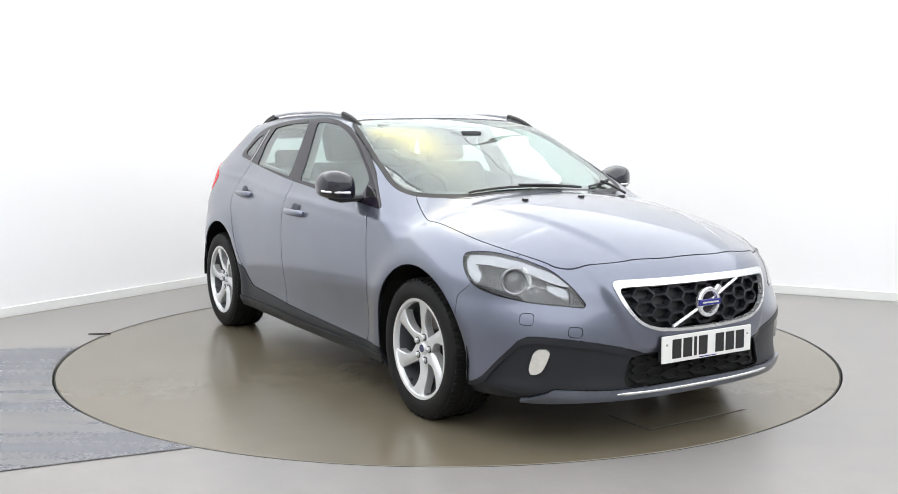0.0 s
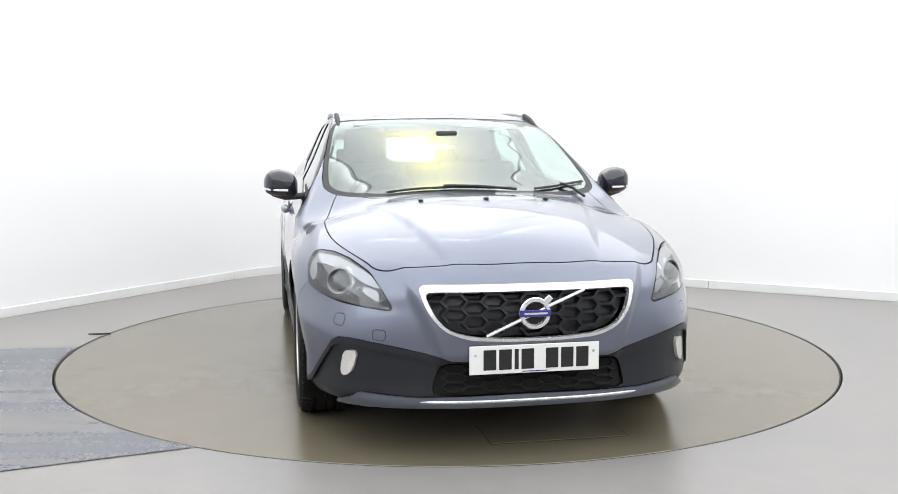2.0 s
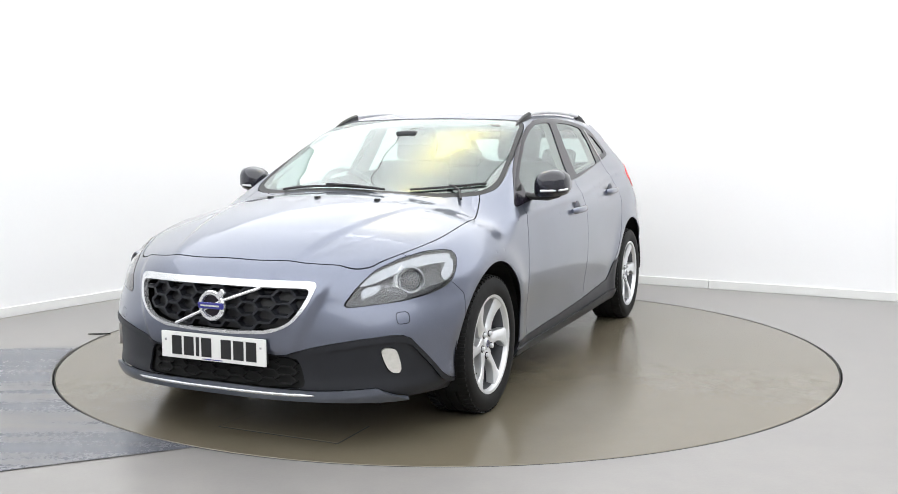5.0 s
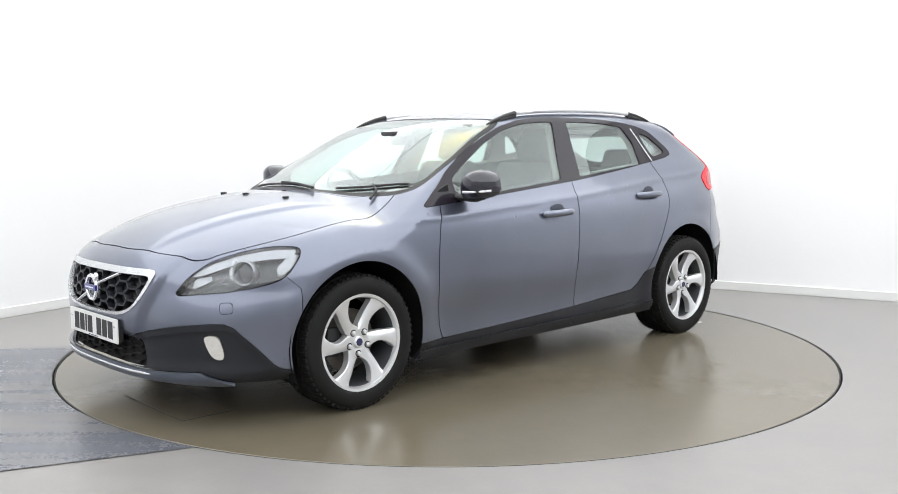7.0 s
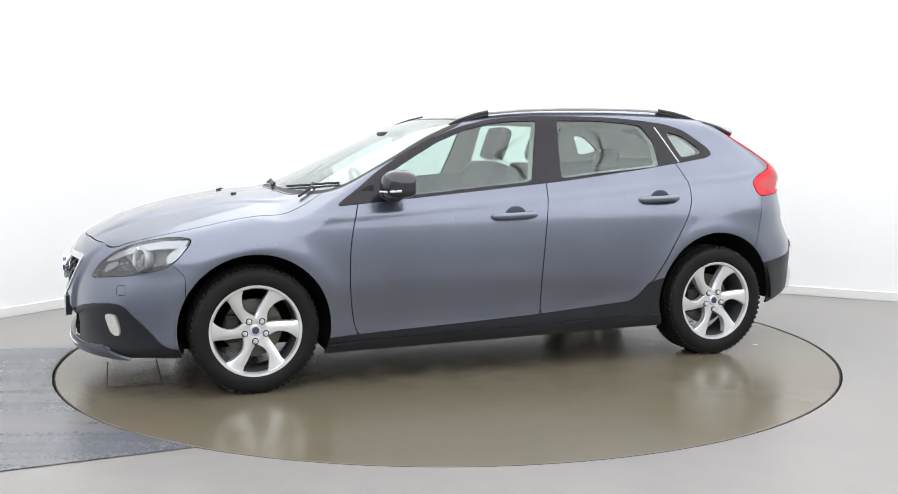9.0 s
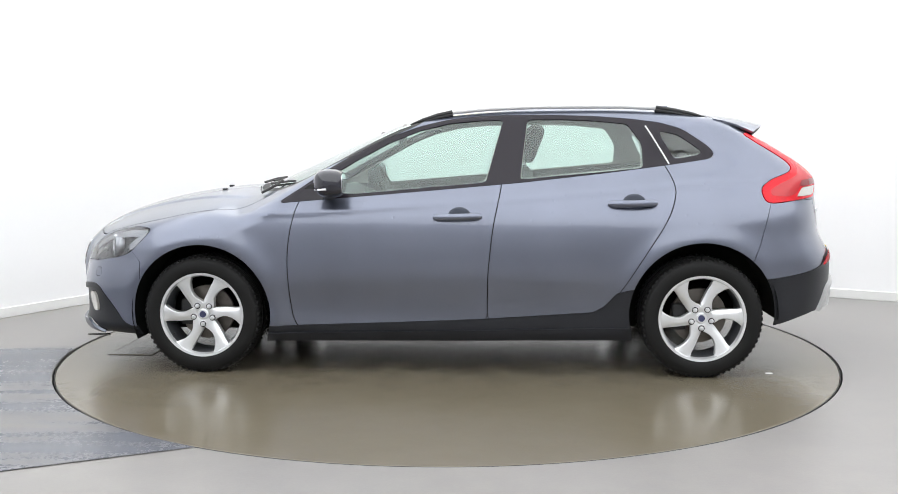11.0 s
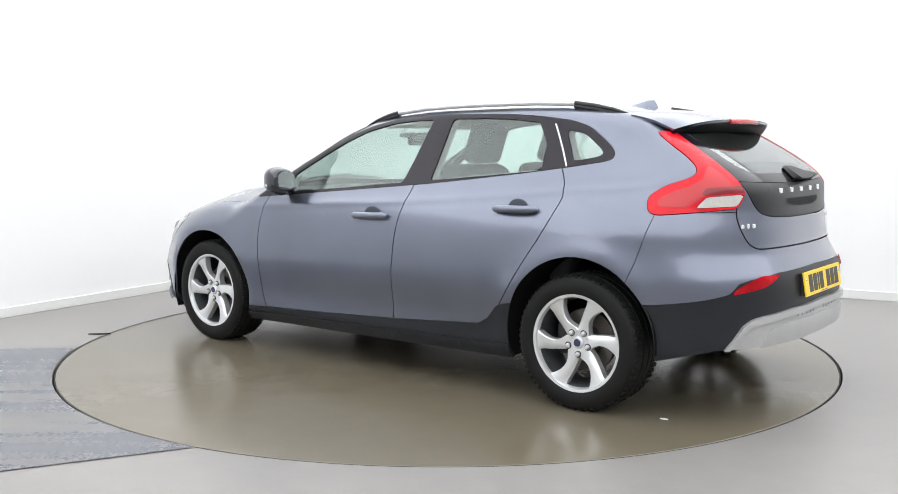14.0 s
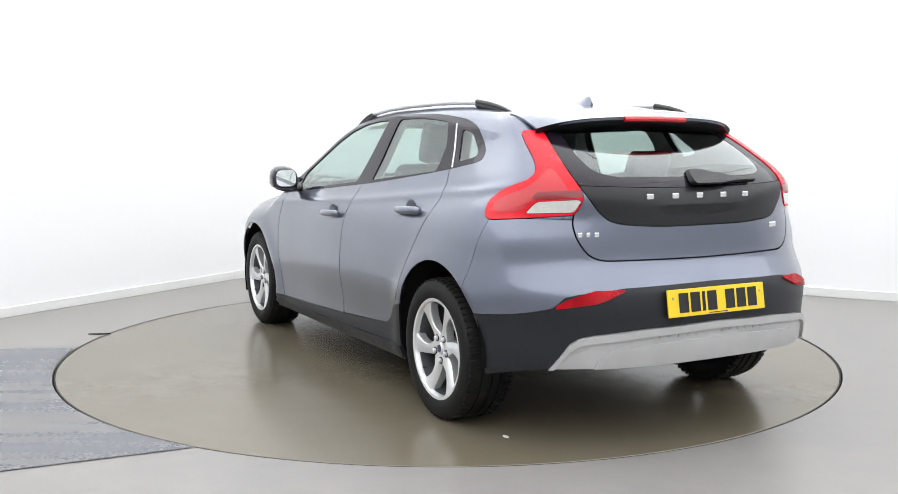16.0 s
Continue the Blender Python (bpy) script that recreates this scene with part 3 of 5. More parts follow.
def solid(mesh, th, lift=0.0):
    """Gives a sheet thickness, inwards, with a closed rim; lift moves its face out."""
    v, t = mesh
    n = normals(v)
    e = np.concatenate([t[:, [0, 1]], t[:, [1, 2]], t[:, [2, 0]]])
    key = np.sort(e, 1)
    _, inv, cnt = np.unique(key, axis=0, return_inverse=True, return_counts=True)
    rim = e[cnt[inv.ravel()] == 1]
    k = len(v)
    quads = np.stack([rim[:, 1], rim[:, 0], rim[:, 0] + k, rim[:, 1] + k], 1)
    return np.concatenate([v + n * lift, v + n * (lift - th)]), [*t.tolist(), *(t[:, ::-1] + k).tolist(), *quads.tolist()]


def sheet(name, mesh, material, parent, label="", th=0.006, lift=0.0):
    ob = smooth(part(name, solid(mesh, th, lift), material, parent, label), 50)
    return ob


def halves(mesh):
    v, _ = mesh
    return keep(mesh, -v[:, 1] + 1e-4), keep(mesh, v[:, 1] + 1e-4)


def take(mesh, s, gap=0.0):
    """Cuts a region out: the piece inside, and the rest, with an open joint between them."""
    return keep(mesh, s + gap), keep(mesh, -s + gap)


car = new("car")
tagged(car, "blue-grey metallic five-door hatchback car with dark plastic cladding", "car")


def arch_cut(mesh, grow=0.0):
    for ax, rx, up in ((AXLE_F, 0.372, 0.008), (AXLE_R, 0.378, 0.020)):
        v = mesh[0]
        r = np.hypot(v[:, 0] - ax, v[:, 2] - HUB_Z - up) - rx - grow
        mesh = keep(mesh, -np.where(np.abs(v[:, 1]) > 0.45, r, 0.1))
    return mesh


def build_shell():
    shell = skin(0.0145)
    v = shell[0]
    x, z = v[:, 0], v[:, 2]
    floor_z = np.interp(x, [-2.3, -2.15, -1.98, -1.75, -1.0, 0.95, 1.55, 1.9, 2.05, 2.3], [0.35, 0.345, 0.335, 0.280, 0.200, 0.180, 0.190, 0.195, 0.205, 0.212])
    return arch_cut(keep(shell, floor_z - z))


# outlines: side windows and doors as (x, z), windscreen and bonnet as (x, y), nose and tail as (y, z)
DLO = [(0.862, 0.912), (0.72, 1.006), (0.618, 1.080), (0.52, 1.138), (0.434, 1.188), (0.274, 1.262), (0.117, 1.318), (-0.04, 1.354), (-0.199, 1.372), (-0.358, 1.378), (-0.577, 1.378), (-0.821, 1.372), (-1.001, 1.358), (-1.177, 1.336), (-1.293, 1.302), (-1.381, 1.242), (-1.436, 1.202), (-1.458, 1.164), (-1.430, 1.143), (-1.216, 1.111), (-0.96, 1.078), (-0.698, 1.048), (-0.431, 1.019), (0.063, 0.977), (0.514, 0.940)]
PANE_F = [(0.60, 0.955), (0.60, 1.045), (0.498, 1.106), (0.421, 1.150), (0.266, 1.233), (0.11, 1.295), (-0.047, 1.333), (-0.206, 1.348), (-0.338, 1.351), (-0.245, 1.020), (0.066, 0.994), (0.386, 0.965)]
PANE_R = [(-0.466, 1.353), (-0.672, 1.353), (-0.824, 1.346), (-1.003, 1.328), (-1.075, 1.224), (-1.077, 1.095), (-0.843, 1.073), (-0.637, 1.055), (-0.427, 1.034)]
PANE_Q = [(-1.163, 1.292), (-1.266, 1.272), (-1.339, 1.222), (-1.393, 1.181), (-1.377, 1.164), (-1.243, 1.141)]
DOOR_F = [(0.72, 0.99), (0.775, 0.83), (0.80, 0.68), (0.802, 0.53), (0.79, 0.38), (0.773, 0.285), (0.74, 0.245), (0.30, 0.25), (-0.256, 0.27), (-0.258, 0.54), (-0.283, 0.781), (-0.335, 1.03), (-0.34, 1.2), (0.4, 1.1)]
DOOR_R = [(-0.34, 1.2), (-0.335, 1.03), (-0.283, 0.781), (-0.258, 0.54), (-0.256, 0.27), (-0.707, 0.28), (-0.83, 0.30), (-0.90, 0.385), (-0.972, 0.484), (-1.058, 0.621), (-1.186, 0.816), (-1.235, 0.93), (-1.245, 1.008), (-1.177, 1.135), (-1.1, 1.25)]
SCREEN = [(1.093, -0.3), (1.088, 0.2), (1.03, 0.45), (0.93, 0.62), (0.84, 0.702), (0.74, 0.718), (0.5, 0.688), (0.25, 0.644), (0.10, 0.610), (0.080, 0.55), (0.13, 0.3), (0.15, -0.3)]
SCREEN_IN = [(1.055, -0.3), (1.05, 0.2), (0.995, 0.43), (0.90, 0.600), (0.83, 0.670), (0.74, 0.688), (0.5, 0.662), (0.25, 0.620), (0.120, 0.590), (0.104, 0.54), (0.148, 0.3), (0.168, -0.3)]
BONNET = [(2.047, -0.3), (2.045, 0.15), (1.996, 0.39), (1.916, 0.576), (1.78, 0.645), (1.66, 0.697), (1.55, 0.728), (1.43, 0.742), (1.28, 0.744), (1.12, 0.724), (0.97, 0.684), (0.872, 0.650), (0.90, 0.625), (1.04, 0.47), (1.10, 0.2), (1.105, -0.3)]
HEADLIGHT = [(1.061, 0.574), (0.959, 0.583), (0.817, 0.594), (0.672, 0.617), (0.584, 0.644), (0.541, 0.698), (0.519, 0.763), (0.562, 0.777), (0.658, 0.777), (0.783, 0.755), (0.904, 0.717), (0.990, 0.656)]
TAIL_LAMP = [(0.728, 1.278), (0.822, 1.278), (0.868, 1.225), (0.950, 1.133), (1.020, 1.056), (1.050, 1.008), (1.012, 0.940), (0.845, 0.928), (0.648, 0.912), (0.624, 0.930), (0.636, 0.989), (0.704, 1.038), (0.820, 1.080), (0.846, 1.11), (0.825, 1.155), (0.765, 1.225)]
TAIL_WHITE = [(0.812, 0.944), (0.860, 0.992), (1.043, 1.003), (1.006, 0.950)]
GATE_DARK = [(-0.3, 1.33), (0.46, 1.33), (0.51, 1.29), (0.532, 1.225), (0.556, 1.13), (0.553, 1.056), (0.525, 1.005), (0.473, 0.932), (0.42, 0.902), (0.23, 0.888), (-0.3, 0.885)]
GATE_PANE = [(-0.3, 1.30), (0.43, 1.30), (0.458, 1.225), (0.474, 1.14), (0.44, 1.10), (0.36, 1.086), (-0.3, 1.083)]
GATE = [(-0.3, 1.36), (0.50, 1.34), (0.56, 1.25), (0.575, 1.13), (0.565, 1.03), (0.580, 0.93), (0.588, 0.888), (0.562, 0.809), (0.51, 0.759), (-0.3, 0.752)]
GRILLE_OUT = [(-0.3, 0.683), (0.40, 0.679), (0.436, 0.674), (0.432, 0.640), (0.405, 0.568), (0.348, 0.505), (0.259, 0.473), (0.10, 0.464), (-0.3, 0.463)]
GRILLE_IN = [(-0.3, 0.656), (0.39, 0.652), (0.416, 0.646), (0.405, 0.61), (0.376, 0.550), (0.328, 0.507), (0.240, 0.484), (0.10, 0.476), (-0.3, 0.475)]
LOW_GRILLE = [(-0.3, 0.385), (0.33, 0.385), (0.372, 0.36), (0.398, 0.262), (0.36, 0.25), (-0.3, 0.255)]
FOG_LAMP = [(0.918, 0.414), (0.850, 0.412), (0.826, 0.331), (0.832, 0.303), (0.880, 0.314), (0.908, 0.372)]


def cladding(v):
    """Below zero where the lower body is bare plastic."""
    x, y, z = v[:, 0], np.abs(v[:, 1]), v[:, 2]
    nose = np.interp(y, [0, 0.32, 0.35, 0.42, 0.50, 0.60, 0.70, 0.735, 0.76, 0.79, 0.83, 0.857, 0.89], [0.385, 0.386, 0.398, 0.418, 0.436, 0.453, 0.464, 0.462, 0.445, 0.380, 0.285, 0.24, 0.10])
    mid = np.interp(x, [-1.03, -0.985, -0.93, -0.87, -0.81, -0.237, 0.241, 0.779, 0.95], [0.470, 0.460, 0.445, 0.376, 0.342, 0.304, 0.282, 0.262, 0.254])
    tail = np.interp(y, [0, 0.42, 0.60, 0.65, 0.69, 0.72, 0.86], [0.66, 0.653, 0.634, 0.622, 0.580, 0.570, 0.526])
    return z - np.where(x > 1.3, nose, np.where(x > -1.3, mid, tail))


def build_body():
    shell = build_shell()

    def cut(cond, a, b, outline, gap=0.0, soft=1):
        nonlocal shell
        got, shell = take(shell, np.where(cond, poly(a, b, outline, soft), 0.08), gap)
        return got

    def axes():
        v = shell[0]
        return v, v[:, 0], np.abs(v[:, 1]), v[:, 2]

    # side windows with their black surround
    v, x, y, z = axes()
    dlo = cut((y > 0.42) & (z > 0.86), x, z, DLO, 0.001, 0.02)
    for pane, name in ((PANE_F, "front_side_glass"), (PANE_R, "rear_side_glass"), (PANE_Q, "quarter_glass")):
        v = dlo[0]
        g, dlo = take(dlo, poly(v[:, 0], v[:, 2], pane, 0.012), 0.0005)
        for h in halves(g):
            sheet(name, h, GLASS_DARK if name == "quarter_glass" else GLASS, car, "", 0.004, -0.004).visible_shadow = False
    for h in halves(dlo):
        sheet("window_surround", h, BLACK, car, "gloss black window surround", 0.012, 0.001)
    # windscreen
    v, x, y, z = axes()
    g = cut(z > 0.93, x, y, SCREEN, 0.002, 0.04)
    v = g[0]
    g, band = take(g, poly(v[:, 0], np.abs(v[:, 1]), SCREEN_IN, 0.04))
    sheet("windscreen", g, GLASS, car, "slightly green windscreen", 0.005, -0.002).visible_shadow = False
    sheet("windscreen_band", band, TRIM, car, "black windscreen border", 0.005, -0.002)
    # tail lamps
    v, x, y, z = axes()
    g = cut(x < -1.4, (-x - y) / math.sqrt(2), z, TAIL_LAMP, 0.0015, 0.014)
    for h in halves(g):
        v = h[0]
        w, r = take(h, poly((-v[:, 0] - np.abs(v[:, 1])) / math.sqrt(2), v[:, 2], TAIL_WHITE, 0.008), 0.001)
        lamp = sheet("tail_lamp", r, RED, car, "glossy red tail lamp", 0.02, 0.004)
        v = r[0]
        inner = [(0.665, 0.948), (0.672, 0.980), (0.735, 1.015), (0.845, 1.055), (0.895, 1.13), (0.955, 1.075), (0.99, 1.025), (0.85, 1.004), (0.80, 0.95)]
        sheet("light_chamber", keep(r, poly((-v[:, 0] - np.abs(v[:, 1])) / math.sqrt(2), v[:, 2], inner, 2)), RED_DEEP, lamp, "deeper red light chamber", 0.01, 0.0048)
        band_ = [(0.835, 1.000), (0.862, 1.030), (1.030, 1.038), (1.046, 1.010), (1.03, 1.009), (0.86, 0.998)]
        sheet("lamp_band", keep(r, poly((-v[:, 0] - np.abs(v[:, 1])) / math.sqrt(2), v[:, 2], band_, 0.006)), RED_DARK, lamp, "dark red band over the reversing lamp", 0.01, 0.0056)
        sheet("reversing_lens", w, WHITE_LENS, lamp, "clear reversing lamp", 0.02, 0.003)
    # dark tailgate glass and panel, then the painted tailgate
    v, x, y, z = axes()
    g = cut(x < -1.5, y, z, GATE_DARK, 0.002, 0.03)
    v = g[0]
    pane, g = take(g, poly(np.abs(v[:, 1]), v[:, 2], GATE_PANE, 0.03))
    sheet("rear_window", pane, GLASS_DARK, car, "dark tinted rear window", 0.004, -0.001).visible_shadow = False
    v = g[0]
    border, g = take(g, 1.042 + 0.012 * (np.abs(v[:, 1]) / 0.5) ** 2 - v[:, 2], 0.0012)
    sheet("rear_window_border", border, BLACK, car, "gloss black border of the rear window", 0.008)
    sheet("tailgate_panel", g, GATE_BLACK, car, "satin black tailgate panel", 0.008)
    v, x, y, z = axes()
    sheet("tailgate", cut(x < -1.55, y, z, GATE, 0.003, 0.03), PAINT, car)
    # headlights
    v, x, y, z = axes()
    g = cut((x > 1.4) & (y > 0.3), (x - y) / math.sqrt(2), z, HEADLIGHT, 0.002, 0.02)
    for h in halves(g):
        build_headlight(h)
    # grille and its bright frame
    v, x, y, z = axes()
    g = cut(x > 1.9, y, z, GRILLE_OUT, 0.0, 0.02)
    v = g[0]
    g, frame_mesh = take(g, poly(np.abs(v[:, 1]), v[:, 2], GRILLE_IN, 0.02))
    sheet("grille_frame", frame_mesh, SATIN, car, "bright satin grille surround", 0.022, 0.006)
    build_grille(g)
    # bare plastic: nose, sills, tail
    clad, shell = take(shell, cladding(shell[0]), 0.001)
    v = clad[0]
    nose, rest = take(clad, 1.3 - v[:, 0])
    v = rest[0]
    tail, sills = take(rest, v[:, 0] + 1.3)
    for h in halves(sills):
        sill = sheet("sill", h, CLAD, car, "dark grey plastic sill", 0.01, 0.004)
        v = h[0]
        sheet("sill_step", keep(h, v[:, 2] - np.interp(v[:, 0], [-1.0, 0.95], [0.262, 0.222])), CLAD, sill, "lower edge of the sill", 0.012, 0.014)
    v = tail[0]
    yy = np.abs(v[:, 1])
    skid_z = np.interp(yy, [0, 0.35, 0.55, 0.60, 0.635, 0.69, 0.73, 0.9], [0.500, 0.491, 0.475, 0.464, 0.438, 0.335, 0.25, 0.1])
    skid, tail = take(tail, np.where(v[:, 0] < -1.8, v[:, 2] - skid_z, 0.1), 0.001)
    sheet("rear_bumper_lower", tail, CLAD, car, "dark grey plastic lower bumper", 0.01, 0.004)
    plate = sheet("rear_skid_plate", skid, SKID, car, "silver skid plate", 0.02, 0.008)
    v = skid[0]
    edge_z = np.interp(np.abs(v[:, 1]), [0, 0.35, 0.55, 0.60, 0.635, 0.69, 0.73, 0.9], [0.500, 0.491, 0.475, 0.464, 0.438, 0.335, 0.25, 0.1])
    sheet("skid_lip", keep(skid, edge_z - 0.030 - v[:, 2]), SKID, plate, "rounded upper lip of the skid plate", 0.016, 0.022)
    low = keep(skid, poly(np.abs(v[:, 1]), v[:, 2], [(-0.3, 0.442), (0.47, 0.425), (0.52, 0.39), (0.56, 0.31), (-0.3, 0.31)], 1))
    sheet("skid_step", low, SKID, plate, "raised lower step of the skid plate", 0.012, 0.018)
    for k in range(13):
        yb = 0.27 - 0.045 * k
        if k in (5, 6):
            continue
        sq = keep(skid, np.maximum(np.abs(v[:, 1] - yb) - 0.014, np.abs(v[:, 2] - 0.455) - 0.009))
        if len(sq[1]):
            sheet("embossed_bar", sq, SKID, plate, "", 0.006, 0.0115)
    v = nose[0]
    g, nose = take(nose, poly(np.abs(v[:, 1]), v[:, 2], LOW_GRILLE, 1), 0.001)
    build_low_grille(g)
    v = nose[0]
    lip_z = np.interp(np.abs(v[:, 1]), [0, 0.45, 0.66, 0.70, 0.9], [0.255, 0.246, 0.255, 0.225, 0.1])
    lip, nose = take(nose, np.where(v[:, 0] > 1.85, v[:, 2] - lip_z, 0.1), 0.001)
    v = nose[0]
    fog, nose = take(nose, np.where(v[:, 0] > 1.5, poly((v[:, 0] - np.abs(v[:, 1])) / math.sqrt(2), v[:, 2], FOG_LAMP, 0.014), 0.08), 0.001)
    rim, inner = take(nose, -0.028 - cladding(nose[0]))
    for h in halves(inner):
        sheet("front_bumper_lower", h, CLAD, car, "dark grey plastic lower bumper", 0.01, -0.009)
    for h in halves(rim):
        sheet("bumper_rim", h, CLAD, car, "raised plastic rim", 0.022, 0.003)
    lip_part = sheet("front_lip", lip, LIP, car, "dark satin front lip", 0.015, 0.010)
    line = [(surf(y, 0.229) + 0.008, y, 0.229) for y in np.linspace(-0.44, 0.44, 23)]
    smooth(part("lip_strip", tube(line, [0.003] + [0.0075] * 21 + [0.003], 8), SATIN, lip_part, "bright strip along the lip"), 60)
    for h in halves(fog):
        sheet("daytime_lamp", h, WHITE_LENS, car, "clear daytime running lamp", 0.015, 0.003)
    # bonnet and doors
    v, x, y, z = axes()
    sheet("bonnet", cut(z > 0.64, x, y, BONNET, 0.0025, 0.03), PAINT, car)
    for outline, name in ((DOOR_F, "front_door"), (DOOR_R, "rear_door")):
        v, x, y, z = axes()
        for h in halves(cut(y > 0.5, x, z, outline, 0.0025, 0.04)):
            sheet(name, h, PAINT, car)
    # front and rear bumpers, parted from wings and quarters
    v, x, y, z = axes()
    front = np.where(x > 1.3, -(x - np.interp(z, [0.2, 0.45, 0.60, 0.66, 0.75], [1.60, 1.60, 1.60, 1.66, 1.75])), 0.1)
    g, shell = take(shell, front, 0.0015)
    v = g[0]
    flap, g = take(g, poly((v[:, 0] - np.abs(v[:, 1])) / math.sqrt(2), v[:, 2], [(0.848, 0.551), (0.792, 0.553), (0.786, 0.508), (0.842, 0.504)], 0.008), 0.0012)
    v = g[0]
    cover, g = take(g, np.where(v[:, 1] < 0, poly((v[:, 0] - np.abs(v[:, 1])) / math.sqrt(2), v[:, 2], [(1.040, 0.500), (0.984, 0.505), (0.982, 0.464), (1.036, 0.460)], 0.008), 0.08), 0.0012)
    bumper = sheet("front_bumper", g, PAINT, car)
    for h in halves(flap):
        sheet("washer_flap", h, PAINT, bumper)
    sheet("towing_cover", cover, PAINT, bumper)
    v, x, y, z = axes()
    back = np.where(x < -1.4, np.maximum(x + np.interp(z, [0.4, 0.60, 0.70, 0.92, 1.0], [1.62, 1.62, 1.66, 1.725, 1.75]), z - 0.925), 0.1)
    g, shell = take(shell, back, 0.0015)
    sheet("rear_bumper", g, PAINT, car)
    sheet("body", shell, PAINT, car)


def surf(y, z, nose=True):
    """The body's x at a place on its nose or tail."""
    lo, hi = (1.2, 2.25) if nose else (-1.2, -2.3)
    for _ in range(22):
        m = (lo + hi) / 2
        if field(np.array([[m, y, z]]))[0] < 0:
            lo = m
        else:
            hi = m
    return lo


def flank(x, z):
    """The body's y at a place on its left side."""
    lo, hi = 0.3, 1.0
    for _ in range(22):
        m = (lo + hi) / 2
        if field(np.array([[x, m, z]]))[0] < 0:
            lo = m
        else:
            hi = m
    return lo


def crest(x, y):
    """The body's height."""
    lo, hi = 0.5, 1.6
    for _ in range(22):
        m = (lo + hi) / 2
        if field(np.array([[x, y, m]]))[0] < 0:
            lo = m
        else:
            hi = m
    return lo


# ---------------------------------------------------------------- lamps and grilles
GATE_BLACK = vary(principled("satin_black_panel", (0.012, 0.012, 0.014), 0.32, 0, Specular_IOR_Level=0.35), 0.1, 6, 200, 0.03)
LIP = vary(principled("dark_satin_lip", (0.13, 0.145, 0.18), 0.28, 0.7, Coat_Weight=0.5), 0.1, 8, 200, 0.04)
MIRROR_FACE = principled("mirror_face", (0.85, 0.87, 0.88), 0.02, 1.0)
LENS_DARK = principled("projector_lens", (0.02, 0.022, 0.028), 0.03, 0, Coat_Weight=1.0)
LIGHT_BAR = principled("light_guide", (0.85, 0.86, 0.88), 0.2, 0.2, Coat_Weight=1.0)


def piece(mesh, outline, soft=1):
    v = mesh[0]
    return keep(mesh, poly((v[:, 0] - np.abs(v[:, 1])) / math.sqrt(2), v[:, 2], outline, soft))


def build_headlight(h):
    sgn = 1 if h[0][:, 1].mean() > 0 else -1
    lamp = sheet("headlight", h, LENS, car, "clear headlamp with a round projector", 0.003, 0.001)
    lamp.visible_shadow = False
    sheet("housing", h, LAMP_BLACK, lamp, "dark lamp housing", 0.004, -0.045)
    sheet("upper_reflector", piece(h, [(1.01, 0.655), (0.905, 0.712), (0.78, 0.750), (0.66, 0.770), (0.54, 0.770), (0.56, 0.735), (0.66, 0.733), (0.80, 0.712), (0.92, 0.668)]), REFLECTOR, lamp, "", 0.004, -0.012)
    sheet("turn_reflector", piece(h, [(0.985, 0.603), (0.90, 0.640), (0.885, 0.668), (0.965, 0.655)]), REFLECTOR, lamp, "", 0.004, -0.022)
    sheet("side_reflector", piece(h, [(0.60, 0.655), (0.555, 0.690), (0.537, 0.750), (0.575, 0.745), (0.62, 0.690)]), REFLECTOR, lamp, "", 0.004, -0.012)
    for a0, b0 in ((0.86, 0.632), (0.84, 0.655), (0.875, 0.650), (0.835, 0.628)):
        sheet("small_reflector", piece(h, [(a0, b0), (a0 - 0.018, b0 + 0.004), (a0 - 0.016, b0 + 0.016), (a0 + 0.002, b0 + 0.012)], 1), REFLECTOR, lamp, "", 0.004, -0.02)
    c = Vector((1.795, sgn * 0.722, 0.668))
    m = Matrix.Translation(c) @ Vector((0.86, sgn * 0.42, 0.10)).to_track_quat("Z", "Y").to_matrix().to_4x4()
    smooth(part("bezel_ring", lathe([(0.050, -0.05), (0.056, -0.03), (0.056, -0.004), (0.052, 0.0), (0.047, -0.002), (0.044, -0.03), (0.040, -0.05)], m, 40), REFLECTOR, lamp, "bright projector ring"), 50)
    smooth(part("projector", lathe([(0.044, -0.04), (0.042, -0.026), (0.034, -0.014), (0.022, -0.006), (0.010, -0.003), (0.001, -0.0025)], m, 40), LENS_DARK, lamp, "dark glass projector lens"), 60)
    arc = []
    for i in range(9):
        a = radians(-35 + 95 * i / 8)
        arc.append(m @ Vector((-sgn * 0.064 * math.cos(a), 0.064 * math.sin(a), -0.004)))
    part("light_guide", tube(arc, 0.0085, 8), LIGHT_BAR, lamp, "white daytime light guide")


